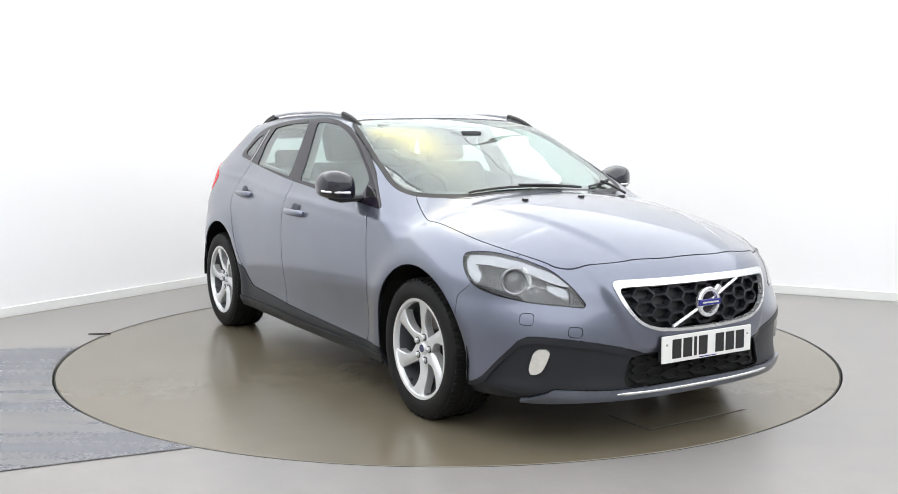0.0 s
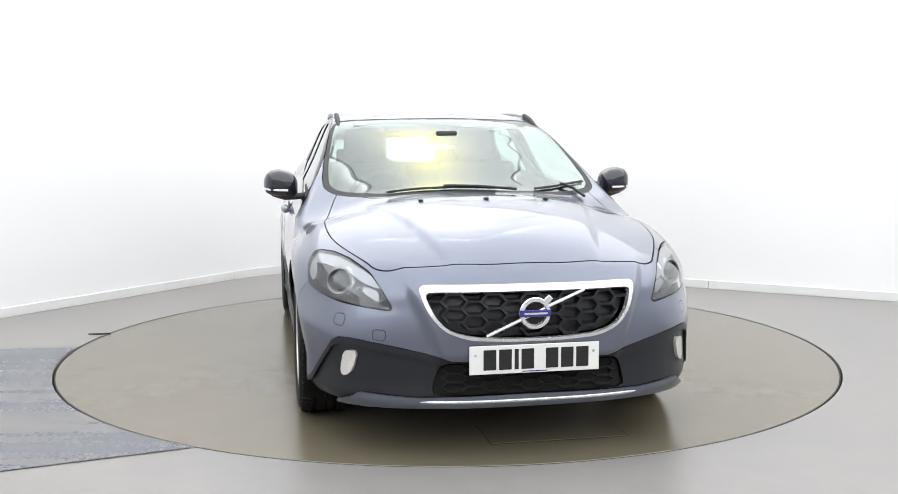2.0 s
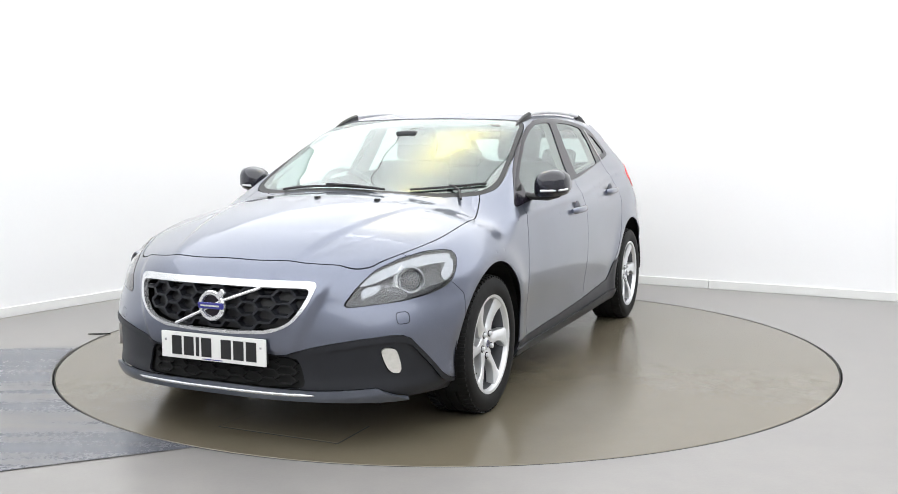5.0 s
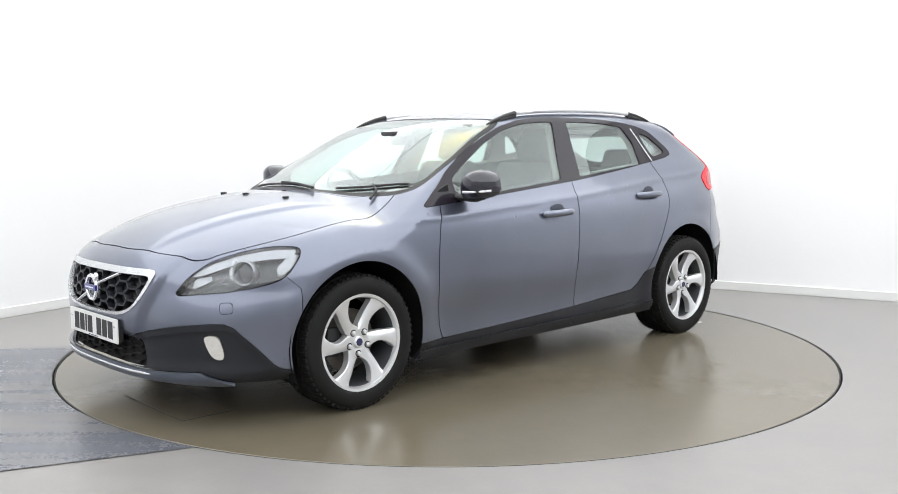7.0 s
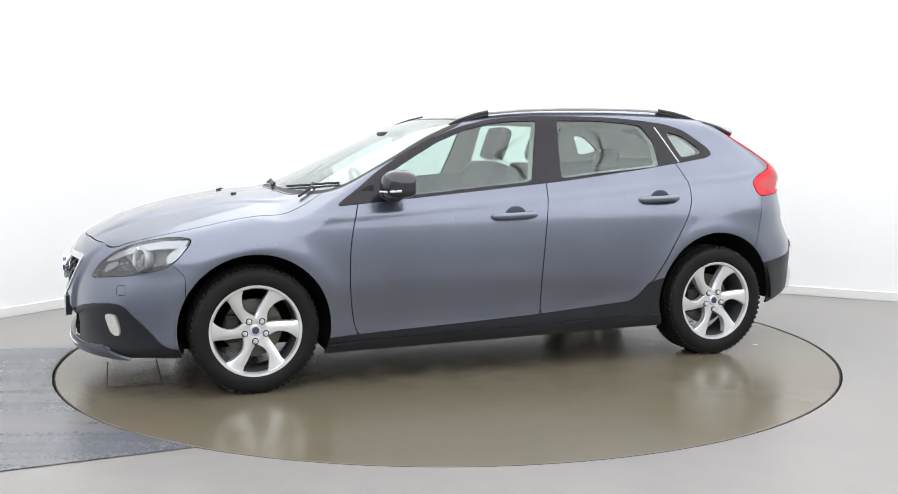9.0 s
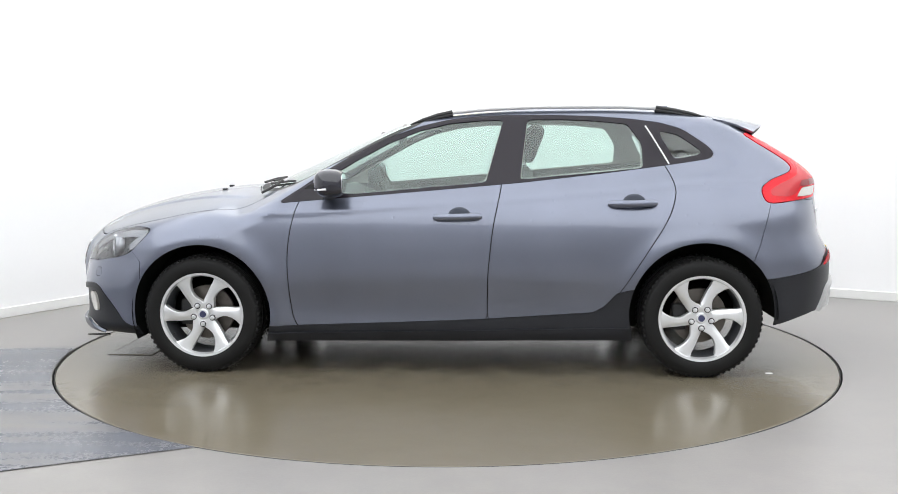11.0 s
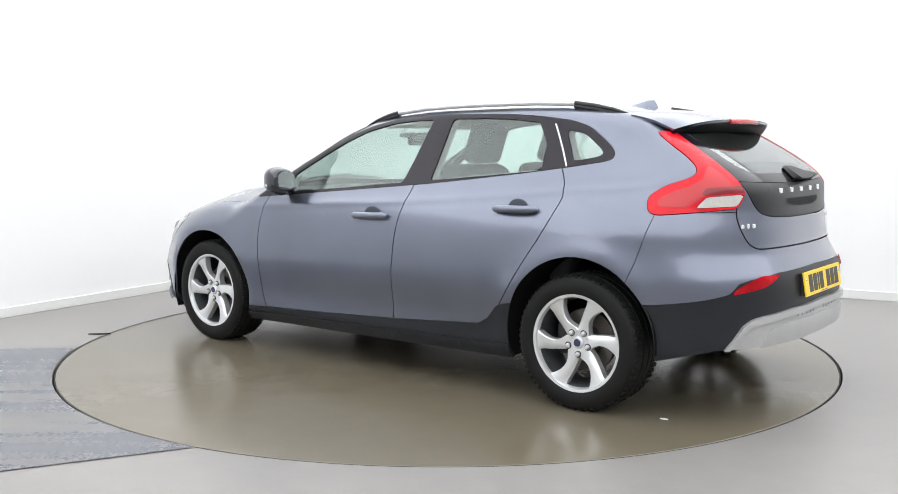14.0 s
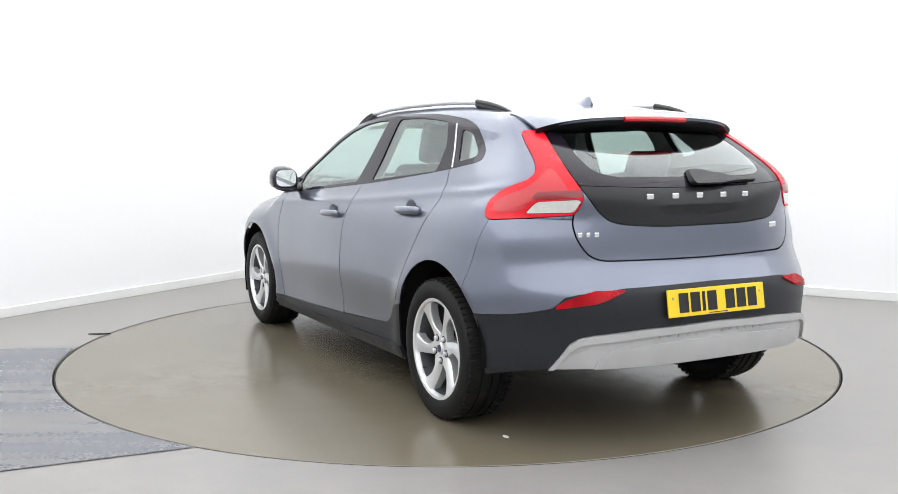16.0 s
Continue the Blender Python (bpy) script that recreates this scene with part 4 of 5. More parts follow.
def hexes(name, a, b, hgt, middle, inside, parent, depth, thick, material):
    """A net of flattened hexagons laid on the nose: half widths a (top edge) and b (waist), height hgt."""
    bm = bmesh.new()
    seen = set()
    for col in range(-9, 10):
        for row in range(-6, 7):
            y, z = col * (a + b), middle + (row + 0.5 * (col % 2)) * hgt
            pts = [(y + a, z + hgt / 2), (y - a, z + hgt / 2), (y - b, z), (y - a, z - hgt / 2), (y + a, z - hgt / 2), (y + b, z)]
            for p, q in zip(pts, pts[1:] + pts[:1]):
                key = tuple(sorted(((round(p[0], 3), round(p[1], 3)), (round(q[0], 3), round(q[1], 3)))))
                if key in seen or not (inside(*p) and inside(*q)):
                    continue
                seen.add(key)
                e = [Vector((surf(*p) - depth, *p)), Vector((surf(*q) - depth, *q))]
                s = (e[1] - e[0]).normalized().cross(Vector((1, 0, 0))).normalized() * thick
                f = [e[0] - s, e[1] - s, e[1] + s, e[0] + s]
                lo = [bm.verts.new(v + (v - (e[0] + e[1]) / 2).project(s) * 0.8 + Vector((-0.03, 0, 0))) for v in f]
                hi = [bm.verts.new(v) for v in f]
                bm.faces.new(hi)
                for k in range(4):
                    bm.faces.new((lo[k], lo[(k + 1) % 4], hi[(k + 1) % 4], hi[k]))
    return part(name, bm, material, parent)


def within(outline):
    p = rounded(outline, 2)
    return lambda y, z: poly(np.array([abs(y)]), np.array([z]), p, 0)[0] < 0.004


def build_grille(g):
    back = sheet("grille", g, TRIM, car, "black honeycomb grille", 0.004, -0.045)
    hexes("honeycomb", 0.026, 0.050, 0.052, 0.565, within(GRILLE_IN), back, 0.014, 0.0050, CLAD)
    # round emblem with a diagonal bar
    x = surf(0, 0.571) + 0.004
    m = Matrix.Translation((x, 0, 0.572)) @ pose(0, 0, 0, 0, 90, 0)
    part("diagonal_bar", tube([(surf(-0.19, 0.487) + 0.002, -0.19, 0.487), (x - 0.006, -0.05, 0.549), (x - 0.006, 0.05, 0.595), (surf(0.21, 0.65) + 0.0, 0.21, 0.652)], 0.0070, 8), BADGE_SILVER, back, "bright diagonal bar")
    prof = [(0.044, -0.012), (0.060, -0.012), (0.063, 0.002), (0.059, 0.009), (0.047, 0.009), (0.042, 0.0)]
    emblem = smooth(part("emblem", lathe(prof, m, 48, True), BADGE_SILVER, back, "chrome ring emblem"), 40)
    part("emblem_disc", lathe([(0.048, -0.010), (0.048, -0.002)], m, 40), BLACK, back)
    part("emblem_bar", box(x + 0.002, x + 0.013, -0.062, 0.062, 0.560, 0.586, 0.002, 1), BADGE_BLUE, back, "dark blue emblem bar")
    part("emblem_script", box(x + 0.0135, x + 0.0145, -0.046, 0.046, 0.5695, 0.5765), BADGE_SILVER, back)
    arrow = box(-0.004, 0.010, -0.012, 0.012, -0.016, 0.016, 0.002, 1)
    bmesh.ops.transform(arrow, verts=arrow.verts[:], matrix=Matrix.Translation((x, 0.050, 0.624)) @ pose(0, 0, 0, -45, 0, 0))
    part("emblem_arrow", arrow, BADGE_SILVER, back)


def build_low_grille(g):
    back = sheet("lower_grille", g, LINER, car, "black lower air intake", 0.05, -0.030)
    hexes("lower_honeycomb", 0.026, 0.050, 0.034, 0.315, within(LOW_GRILLE), back, 0.014, 0.0026, LINER)


build_body()


# ---------------------------------------------------------------- wheels
def wheel_parts():
    """The meshes of one wheel, hub at 0, outer face towards +y."""
    out = pose(0, 0, 0, -90, 0, 0)
    w = 0.107
    tyre = lathe([(0.222, -w + 0.01), (0.236, -w - 0.002), (0.268, -w - 0.010), (0.300, -w - 0.004), (0.316, -w + 0.012), (0.3235, -0.075), (0.3235, -0.052), (0.318, -0.050), (0.318, -0.043), (0.325, -0.041), (0.326, -0.010), (0.319, -0.008), (0.319, 0.0),
                  (0.326, 0.002), (0.325, 0.041), (0.318, 0.043), (0.318, 0.050), (0.3235, 0.052), (0.3235, 0.075), (0.316, w - 0.012), (0.304, w + 0.002), (0.300, w + 0.0045), (0.285, w + 0.008), (0.268, w + 0.010), (0.250, w + 0.007), (0.236, w + 0.002), (0.222, w - 0.01)], out, 72, True)
    rim = lathe([(0.226, w - 0.012), (0.229, w - 0.003), (0.226, w + 0.001), (0.214, w - 0.001), (0.209, w - 0.012), (0.207, w - 0.022), (0.214, w - 0.022)], out, 72, True)
    barrel = lathe([(0.2065, w - 0.0225), (0.200, 0.03), (0.198, -0.05), (0.215, -w + 0.01), (0.226, -w + 0.014), (0.221, -w + 0.02), (0.204, -0.045), (0.206, 0.03), (0.2135, w - 0.0225)], out, 72, True)
    # shoulder blocks of the tread, both sides
    verts, faces = [], []
    for k in range(64):
        for y0, y1 in ((0.060, 0.101), (-0.101, -0.060)):
            i = len(verts)
            for r, y, da in ((0.320, y0, 0), (0.320, y1, 0), (0.320, y1, 0.062), (0.320, y0, 0.062), (0.3285, y0, 0.008), (0.3205 if abs(y1) > 0.08 else 0.3285, y1, 0.008), (0.3205 if abs(y1) > 0.08 else 0.3285, y1, 0.054), (0.3285, y0, 0.054)):
                if abs(y) > 0.09 and r < 0.3201:
                    r = 0.309
                t = 2 * math.pi * k / 64 + da
                verts.append((r * 0.972 * math.cos(t), y, r * 0.972 * math.sin(t)))
            faces += [(i + 4, i + 5, i + 6, i + 7), (i, i + 1, i + 5, i + 4), (i + 1, i + 2, i + 6, i + 5), (i + 2, i + 3, i + 7, i + 6), (i + 3, i, i + 4, i + 7)]
    tread = (verts, faces)
    bm = bmesh.new()
    n = 6
    # each spoke leans as it runs out: a flat bright face, and a bevel along its leading side
    radii = [0.056, 0.066, 0.076, 0.090, 0.108, 0.130, 0.155, 0.180, 0.200, 0.217]
    lead = [31, 31, 29, 25.0, 21.5, 18.5, 16.0, 13.5, 13.0, 16.0]
    trail = [-31, -27.5, -17, -8.0, -3.0, -2.5, -4.5, -8.0, -11.5, -16.0]
    bevel = [0.0, 0.1, 0.25, 0.34, 0.36, 0.34, 0.30, 0.24, 0.16, 0.05]
    for k in range(n):
        a0 = 2 * math.pi * k / n
        grid, base = [], []
        for r, t1, t2, w1 in zip(radii, lead, trail, bevel):
            face = np.interp(r, [0.05, 0.10, 0.16, 0.217], [0.078, 0.084, 0.092, 0.0985])
            line = []
            for f, dip in ((0.0, 0.003 + 0.030 * w1), (0.5 * w1 + 0.02, 0.001 + 0.013 * w1), (w1 + 0.06, 0.0), (0.62, -0.001), (0.93, 0.0), (1.0, 0.004)):
                t = a0 + radians(t1 * (1 - f) + t2 * f)
                line.append(Vector((r * math.cos(t), r * math.sin(t), face - dip)))
            grid.append([bm.verts.new(out @ p) for p in line])
            base.append([bm.verts.new(out @ Vector((p.x, p.y, p.z - 0.036))) for p in (line[0], line[-1])])
        for i in range(len(grid) - 1):
            for j in range(5):
                bm.faces.new((grid[i][j], grid[i][j + 1], grid[i + 1][j + 1], grid[i + 1][j]))
            for j, e in ((0, 0), (5, 1)):
                bm.faces.new((grid[i][j], grid[i + 1][j], base[i + 1][e], base[i][e]))
        bm.faces.new((*grid[-1], base[-1][1], base[-1][0]))
    lathe([(0.066, 0.03), (0.064, 0.074), (0.058, 0.0795), (0.036, 0.0795), (0.030, 0.076), (0.001, 0.076)], out, 40, False, bm)
    disc = lathe([(0.075, 0.0), (0.145, 0.0), (0.147, -0.006), (0.147, -0.018), (0.075, -0.018)], out, 48, True)
    lathe([(0.001, 0.02), (0.07, 0.02), (0.078, 0.0)], out, 32, False, disc)
    for part_bm, k in ((tyre, 0.972), (rim, 1.0), (barrel, 1.0), (bm, 1.02)):
        bmesh.ops.transform(part_bm, verts=part_bm.verts[:], matrix=Matrix.Diagonal((k, 1, k, 1)))
    return tyre, rim, barrel, bm, disc, tread


def build_wheels():
    tyre, rim, barrel, spokes, disc, tread = wheel_parts()
    first = new("wheel")
    first.parent = car
    tagged(first, "six-spoke silver alloy wheel with black tyre")
    rubber = smooth(part("tyre", tyre, TYRE, first, "black rubber tyre"), 50)
    tagged(part("tread", tread, TYRE, rubber, "blocks of the tyre tread"), kind="stuff")
    smooth(part("rim_barrel", barrel, ALLOY_SHADED, first, "inner barrel of the rim, shade painted into its colour"), 40)
    smooth(part("rim", rim, ALLOY, first, "silver alloy rim"), 40)
    smooth(part("spokes", spokes, ALLOY, first, "twisted silver spokes"), 35)
    smooth(part("brake_disc", disc, STEEL, first, "steel brake disc"), 40)
    part("caliper", box(0.07, 0.14, -0.03, 0.03, -0.07, 0.07, 0.012), TRIM, first)
    cap = part("hub_cap", lathe([(0.028, 0.074), (0.028, 0.083), (0.024, 0.087), (0.001, 0.088)], pose(0, 0, 0, -90, 0, 0), 32), ALLOY, first)
    smooth(cap, 40)
    part("cap_disc", lathe([(0.018, 0.087), (0.017, 0.0892)], pose(0, 0, 0, -90, 0, 0), 28), CAP_BLUE, first, "dark blue cap disc")
    for k in range(5):
        a = radians(90 + 72 * k + 36)
        part("bolt", lathe([(0.0105, 0.076), (0.0105, 0.091), (0.008, 0.094), (0.003, 0.095)], Matrix.Translation((0.054 * math.cos(a), 0, 0.054 * math.sin(a))) @ pose(0, 0, 0, -90, 0, 0), 12), ALLOY, first)
        # black ring that imitates the shade inside the bolt hole
        part("bolt_hole_shade", lathe([(0.0165, 0.079), (0.0165, 0.0818), (0.0125, 0.0818), (0.0125, 0.079)], Matrix.Translation((0.054 * math.cos(a), 0, 0.054 * math.sin(a))) @ pose(0, 0, 0, -90, 0, 0), 14, True), BLACK, first)
    part("valve", tube([(0.16, 0.075, -0.115), (0.15, 0.095, -0.108)], 0.004, 6), TRIM, first)
    face = 0.765
    first.matrix_basis = Matrix.Translation((AXLE_F, face, HUB_Z)) @ pose(0, 0, 0, 0, -2, 0)
    copy_thing(first, Matrix.Translation((AXLE_R, face, HUB_Z)) @ pose(0, 0, 0, 0, 2, 0))
    copy_thing(first, Matrix.Translation((AXLE_F, -face, HUB_Z)) @ pose(0, 0, 0, 0, 22, 180))
    copy_thing(first, Matrix.Translation((AXLE_R, -face, HUB_Z)) @ pose(0, 0, 0, 0, -12, 180))


build_wheels()


def build_arches():
    """Dark liners that close the wheel arches, and the flat underside."""
    for ax, r, up in ((AXLE_F, 0.385, 0.008), (AXLE_R, 0.392, 0.020)):
        for sgn in (1, -1):
            bm = bmesh.new()
            seg = 28
            a0, a1 = (-22, 202) if ax > 0 else (-20, 184)
            a = [radians(a0 + (a1 - a0) * i / seg) for i in range(seg + 1)]
            o = [bm.verts.new((ax + r * math.cos(t), sgn * 0.862, HUB_Z + up + r * math.sin(t))) for t in a]
            i_ = [bm.verts.new((ax + r * math.cos(t), sgn * 0.52, HUB_Z + up + r * math.sin(t))) for t in a]
            for k in range(seg):
                bm.faces.new((o[k], o[k + 1], i_[k + 1], i_[k]))
            bm.faces.new(i_)
            bmesh.ops.solidify(bm, geom=bm.faces[:], thickness=0.006)
            smooth(part("arch_liner", bm, LINER, car, "black wheel arch liner"), 40)
    bm = bmesh.new()
    box(-1.50, 1.98, -0.50, 0.50, 0.215, 0.245, 0.01, 1, bm)
    box(-1.92, -1.50, -0.50, 0.50, 0.36, 0.39, 0.01, 1, bm)
    box(-0.98, 0.90, -0.80, 0.80, 0.20, 0.24, 0.01, 1, bm)
    box(1.60, 1.95, -0.66, 0.66, 0.18, 0.21, 0.01, 1, bm)
    box(-1.96, -1.78, -0.60, 0.60, 0.40, 0.43, 0.01, 1, bm)
    # added dark block that stops the view through the hollow nose
    part("bumper_filler", box(1.66, 2.02, -0.50, 0.50, 0.225, 0.47, 0.02, 2), LINER, car, "black filler block added behind the grille")
    part("underside", bm, LINER, car, "black underbody panels")
    for ax in (AXLE_F, AXLE_R):
        part("axle_beam", tube([(ax, -0.7, HUB_Z - 0.03), (ax, 0.7, HUB_Z - 0.03)], 0.03, 10), LINER, car)
    part("exhaust", tube([(-1.80, -0.46, 0.29), (-1.82, -0.40, 0.29), (-1.82, -0.10, 0.29), (-1.80, -0.05, 0.29)], [0.03, 0.06, 0.06, 0.03], 14), STEEL, car, "steel exhaust silencer")


build_arches()


# ---------------------------------------------------------------- outer fittings
def mirror_shape(sgn):
    """Door mirror housing from rounded cross sections, widening outwards."""
    bm = bmesh.new()
    rings = []
    for y, cx, cz, a, b in ((0.835, 0.565, 1.000, 0.030, 0.035), (0.850, 0.565, 1.005, 0.062, 0.058), (0.88, 0.562, 1.014, 0.082, 0.070), (0.93, 0.556, 1.022, 0.088, 0.073), (0.97, 0.548, 1.022, 0.082, 0.066), (0.995, 0.538, 1.018, 0.062, 0.050), (1.008, 0.528, 1.014, 0.030, 0.026)):
        ring = []
        for k in range(24):
            t = 2 * math.pi * k / 24
            ex = abs(math.cos(t)) ** 0.75 * (1 if math.cos(t) > 0 else -1)
            ez = abs(math.sin(t)) ** 0.75 * (1 if math.sin(t) > 0 else -1)
            x = max(cx + a * ex, 0.488)
            ring.append(bm.verts.new((x, sgn * y, cz + b * ez)))
        rings.append(ring)
    for q, w in zip(rings, rings[1:]):
        for k in range(24):
            bm.faces.new((q[k], q[(k + 1) % 24], w[(k + 1) % 24], w[k]))
    bm.faces.new(rings[0])
    bm.faces.new(rings[-1])
    return bm


def build_fittings():
    for sgn in (1, -1):
        mir = smooth(part("door_mirror", mirror_shape(sgn), MIRROR_SHELL, car, "gloss black door mirror"), 45)
        part("mirror_arm", tube([(0.60, sgn * 0.775, 0.962), (0.585, sgn * 0.83, 0.952), (0.565, sgn * 0.90, 0.950), (0.555, sgn * 0.965, 0.962)], [0.030, 0.030, 0.034, 0.02], 12, False, 0.55), TRIM, mir, "black mirror arm")
        part("indicator", tube([(0.640, sgn * 0.885, 0.985), (0.632, sgn * 0.94, 0.987), (0.605, sgn * 0.983, 0.990), (0.565, sgn * 1.003, 0.993)], 0.008, 8, False, 0.9), LIGHT_BAR, mir, "clear indicator strip")
        oval = []
        for k in range(28):
            t = 2 * math.pi * k / 28
            c, d = math.cos(t), math.sin(t)
            oval.append((0.926 + 0.062 * math.copysign(abs(c) ** 0.6, c), 1.020 + 0.050 * math.copysign(abs(d) ** 0.6, d)))
        part("mirror_face", slab([(sgn * a, b) for a, b in oval], 0.003, Matrix.Translation((0.4855, 0, 0)) @ pose(0, 0, 0, 90, 0, 90)), MIRROR_FACE, mir, "silvered mirror glass")
        part("mirror_foot", slab([(0.80, 0.925), (0.70, 1.005), (0.655, 1.02), (0.64, 0.955), (0.70, 0.943)], 0.012, Matrix.Translation((0, sgn * 0.788, 0)) @ pose(0, 0, 0, 90, 0, 0)), TRIM, mir)
        # handles in their finger bowls, the bowls shaded by a darker body colour
        for hx, hz in ((-0.100, 0.846), (-1.010, 0.914)):
            y = flank(hx, hz)
            bm = bmesh.new()
            bmesh.ops.create_uvsphere(bm, u_segments=24, v_segments=10, radius=1, matrix=Matrix.Translation((hx - 0.01, sgn * (y - 0.002), hz)) @ Matrix.Diagonal((0.062, 0.006, 0.050, 1)))
            bowl = smooth(part("handle_bowl", bm, BOWL_SHADE, car, "finger recess with its shade painted in"), 60)
            bm = bmesh.new()
            pts, rad = [], []
            for i in range(11):
                f = i / 10
                pts.append((hx - 0.125 + 0.25 * f, sgn * (y + 0.010 + 0.022 * math.sin(math.pi * f) ** 0.6), hz - 0.004 + 0.006 * (1 - f)))
                rad.append(0.0165 if 0.05 < f < 0.95 else 0.010)
            smooth(part("door_handle", tube(pts, rad, 12, False, 1.15), PAINT, bowl, "body-coloured door handle"), 50)
        # roof rail: black feet and a bright bar
        line, stems = [], []
        for x, lift in ((0.17, -0.004), (0.10, 0.006), (0.02, 0.016), (-0.06, 0.023), (-0.243, 0.026), (-0.48, 0.027), (-0.71, 0.027), (-0.95, 0.027), (-1.16, 0.025), (-1.27, 0.017), (-1.36, 0.008), (-1.44, -0.004)):
            y = np.interp(x, [-1.44, -0.7, 0.17], [0.520, 0.558, 0.582])
            line.append((x, sgn * y, crest(x, y) + lift))
        rail = smooth(part("roof_rail", tube(line[3:9], 0.0165, 10, False, 0.9), RAIL, car, "satin aluminium roof rail"), 50)
        for seg, rad in ((line[:4], [0.006, 0.011, 0.0135, 0.014]), (line[8:], [0.014, 0.0135, 0.011, 0.006])):
            bm = bmesh.new()
            tube(seg, rad, 10, False, 0.85, bm)
            tube([(p[0], p[1], p[2] - 0.014) for p in seg], rad, 10, False, 0.9, bm)
            smooth(part("rail_foot", bm, TRIM, rail, "black rail foot"), 50)
        strip = [(x, sgn * (flank(x, z) + 0.003), z) for x, z in ((-1.098, 1.318), (-1.13, 1.266), (-1.17, 1.196), (-1.214, 1.116))]
        part("quarter_trim", tube(strip, 0.0045, 6), RAIL, car, "thin grey trim strip between the rear windows")
    # spoiler
    bm = bmesh.new()
    under = bmesh.new()
    n = 28
    tops, lows = [], []
    for i in range(n + 1):
        y = -0.548 + 1.096 * i / n
        q = abs(y) / 0.548
        tip = -1.795 + 0.11 * q**4
        tz = 1.338 - 0.022 * q**2 - 0.030 * q**6
        xs = (-1.47, -1.53, -1.59, -1.65, tip)
        z0 = crest(-1.47, min(abs(y), 0.54)) + 0.003
        prof = []
        for x in xs:
            f = (x + 1.47) / (tip + 1.47)
            prof.append((x, y, z0 * (1 - f) + tz * f + 0.010 * math.sin(math.pi * f)))
        tops.append(prof)
        lows.append([(tip, y, tz - 0.002), (tip + 0.012, y, tz - 0.022), (tip + 0.07, y, tz - 0.052 + 0.012 * q), (-1.66, y, 1.275 - 0.02 * q)])
    for rows_, b in ((tops, bm), (lows, under)):
        g = [[b.verts.new(p) for p in r] for r in rows_]
        for i in range(n):
            for j in range(len(g[0]) - 1):
                b.faces.new((g[i][j], g[i + 1][j], g[i + 1][j + 1], g[i][j + 1]))
    bmesh.ops.recalc_face_normals(bm, faces=bm.faces[:])
    bmesh.ops.solidify(bm, geom=bm.faces[:], thickness=0.012)
    bmesh.ops.solidify(under, geom=under.faces[:], thickness=0.006)
    sp = smooth(part("spoiler", bm, PAINT, car, "body-coloured roof spoiler"), 45)
    smooth(part("spoiler_underside", under, GATE_BLACK, sp, "black spoiler underside"), 45)
    part("brake_light", tube([(-1.791, -0.17, 1.326), (-1.798, 0, 1.328), (-1.791, 0.17, 1.326)], 0.011, 8, False, 1.1), RED_DEEP, sp, "red high-level brake light")
    # aerial fin
    bm = bmesh.new()
    z = crest(-1.25, 0) - 0.003
    rings = []
    for f, w, h in ((0.0, 0.004, 0.004), (0.15, 0.020, 0.016), (0.4, 0.028, 0.030), (0.7, 0.028, 0.048), (0.9, 0.022, 0.052), (1.0, 0.014, 0.030)):
        x = -1.16 - 0.17 * f
        rings.append([bm.verts.new((x, w * c, z + h * s + 0.002 - 0.02 * f)) for c, s in ((-1, 0), (-0.75, 0.35), (-0.3, 0.8), (0, 1), (0.3, 0.8), (0.75, 0.35), (1, 0))])
    for q, w in zip(rings, rings[1:]):
        for k in range(6):
            bm.faces.new((q[k], q[k + 1], w[k + 1], w[k]))
    bm.faces.new(rings[-1])
    bm.faces.new(rings[0])
    smooth(part("aerial_fin", bm, PAINT, car, "body-coloured shark fin aerial"), 50)
    # wipers
    for blade, arm in ((((1.000, -0.42), (1.025, -0.15), (1.045, 0.12)), ((1.075, 0.22), (1.045, 0.02), (1.025, -0.14))),
                       (((1.010, 0.33), (0.93, 0.47), (0.80, 0.655)), ((1.00, 0.60), (0.93, 0.56), (0.905, 0.50)))):
        bl = []
        for (x0, y0), (x1, y1) in zip(blade, blade[1:]):
            for i in range(6):
                f = i / 5
                x, y = x0 + (x1 - x0) * f, y0 + (y1 - y0) * f
                bl.append((x, y, crest(x, abs(y)) + 0.007))
        wiper = part("wiper", tube(bl[:6] + bl[7:], 0.0065, 6), TRIM, car, "black windscreen wiper")
        part("wiper_arm", tube([(x, y, crest(x, abs(y)) + 0.016) for x, y in arm], 0.0075, 6), TRIM, wiper)
    bm = bmesh.new()
    outline = filleted([(0.035, 1.052), (0.010, 1.108), (-0.05, 1.118), (-0.12, 1.104), (-0.23, 1.086), (-0.33, 1.076), (-0.33, 1.066), (-0.22, 1.062), (-0.10, 1.052)], 0.012)
    layers = []
    for off, k in ((0.010, 1.0), (0.034, 1.0), (0.046, 0.72)):
        layers.append([bm.verts.new((surf(y, z, False) - off * (1 if y > -0.14 else 0.62), y, 1.08 + (z - 1.08) * k)) for y, z in outline])
    for q, w in zip(layers, layers[1:]):
        for k in range(len(q)):
            bm.faces.new((q[k], q[(k + 1) % len(q)], w[(k + 1) % len(q)], w[k]))
    bm.faces.new(layers[0])
    bm.faces.new(layers[-1])
    rw = smooth(part("rear_wiper", bm, TRIM, car, "black rear wiper with a wide pivot cover"), 40)
    blade = [(surf(y, z, False) - 0.008, y, z) for y, z in ((0.0, 1.062), (-0.12, 1.060), (-0.24, 1.062), (-0.36, 1.068))]
    part("wiper_blade", tube(blade, 0.006, 6), TRIM, rw)
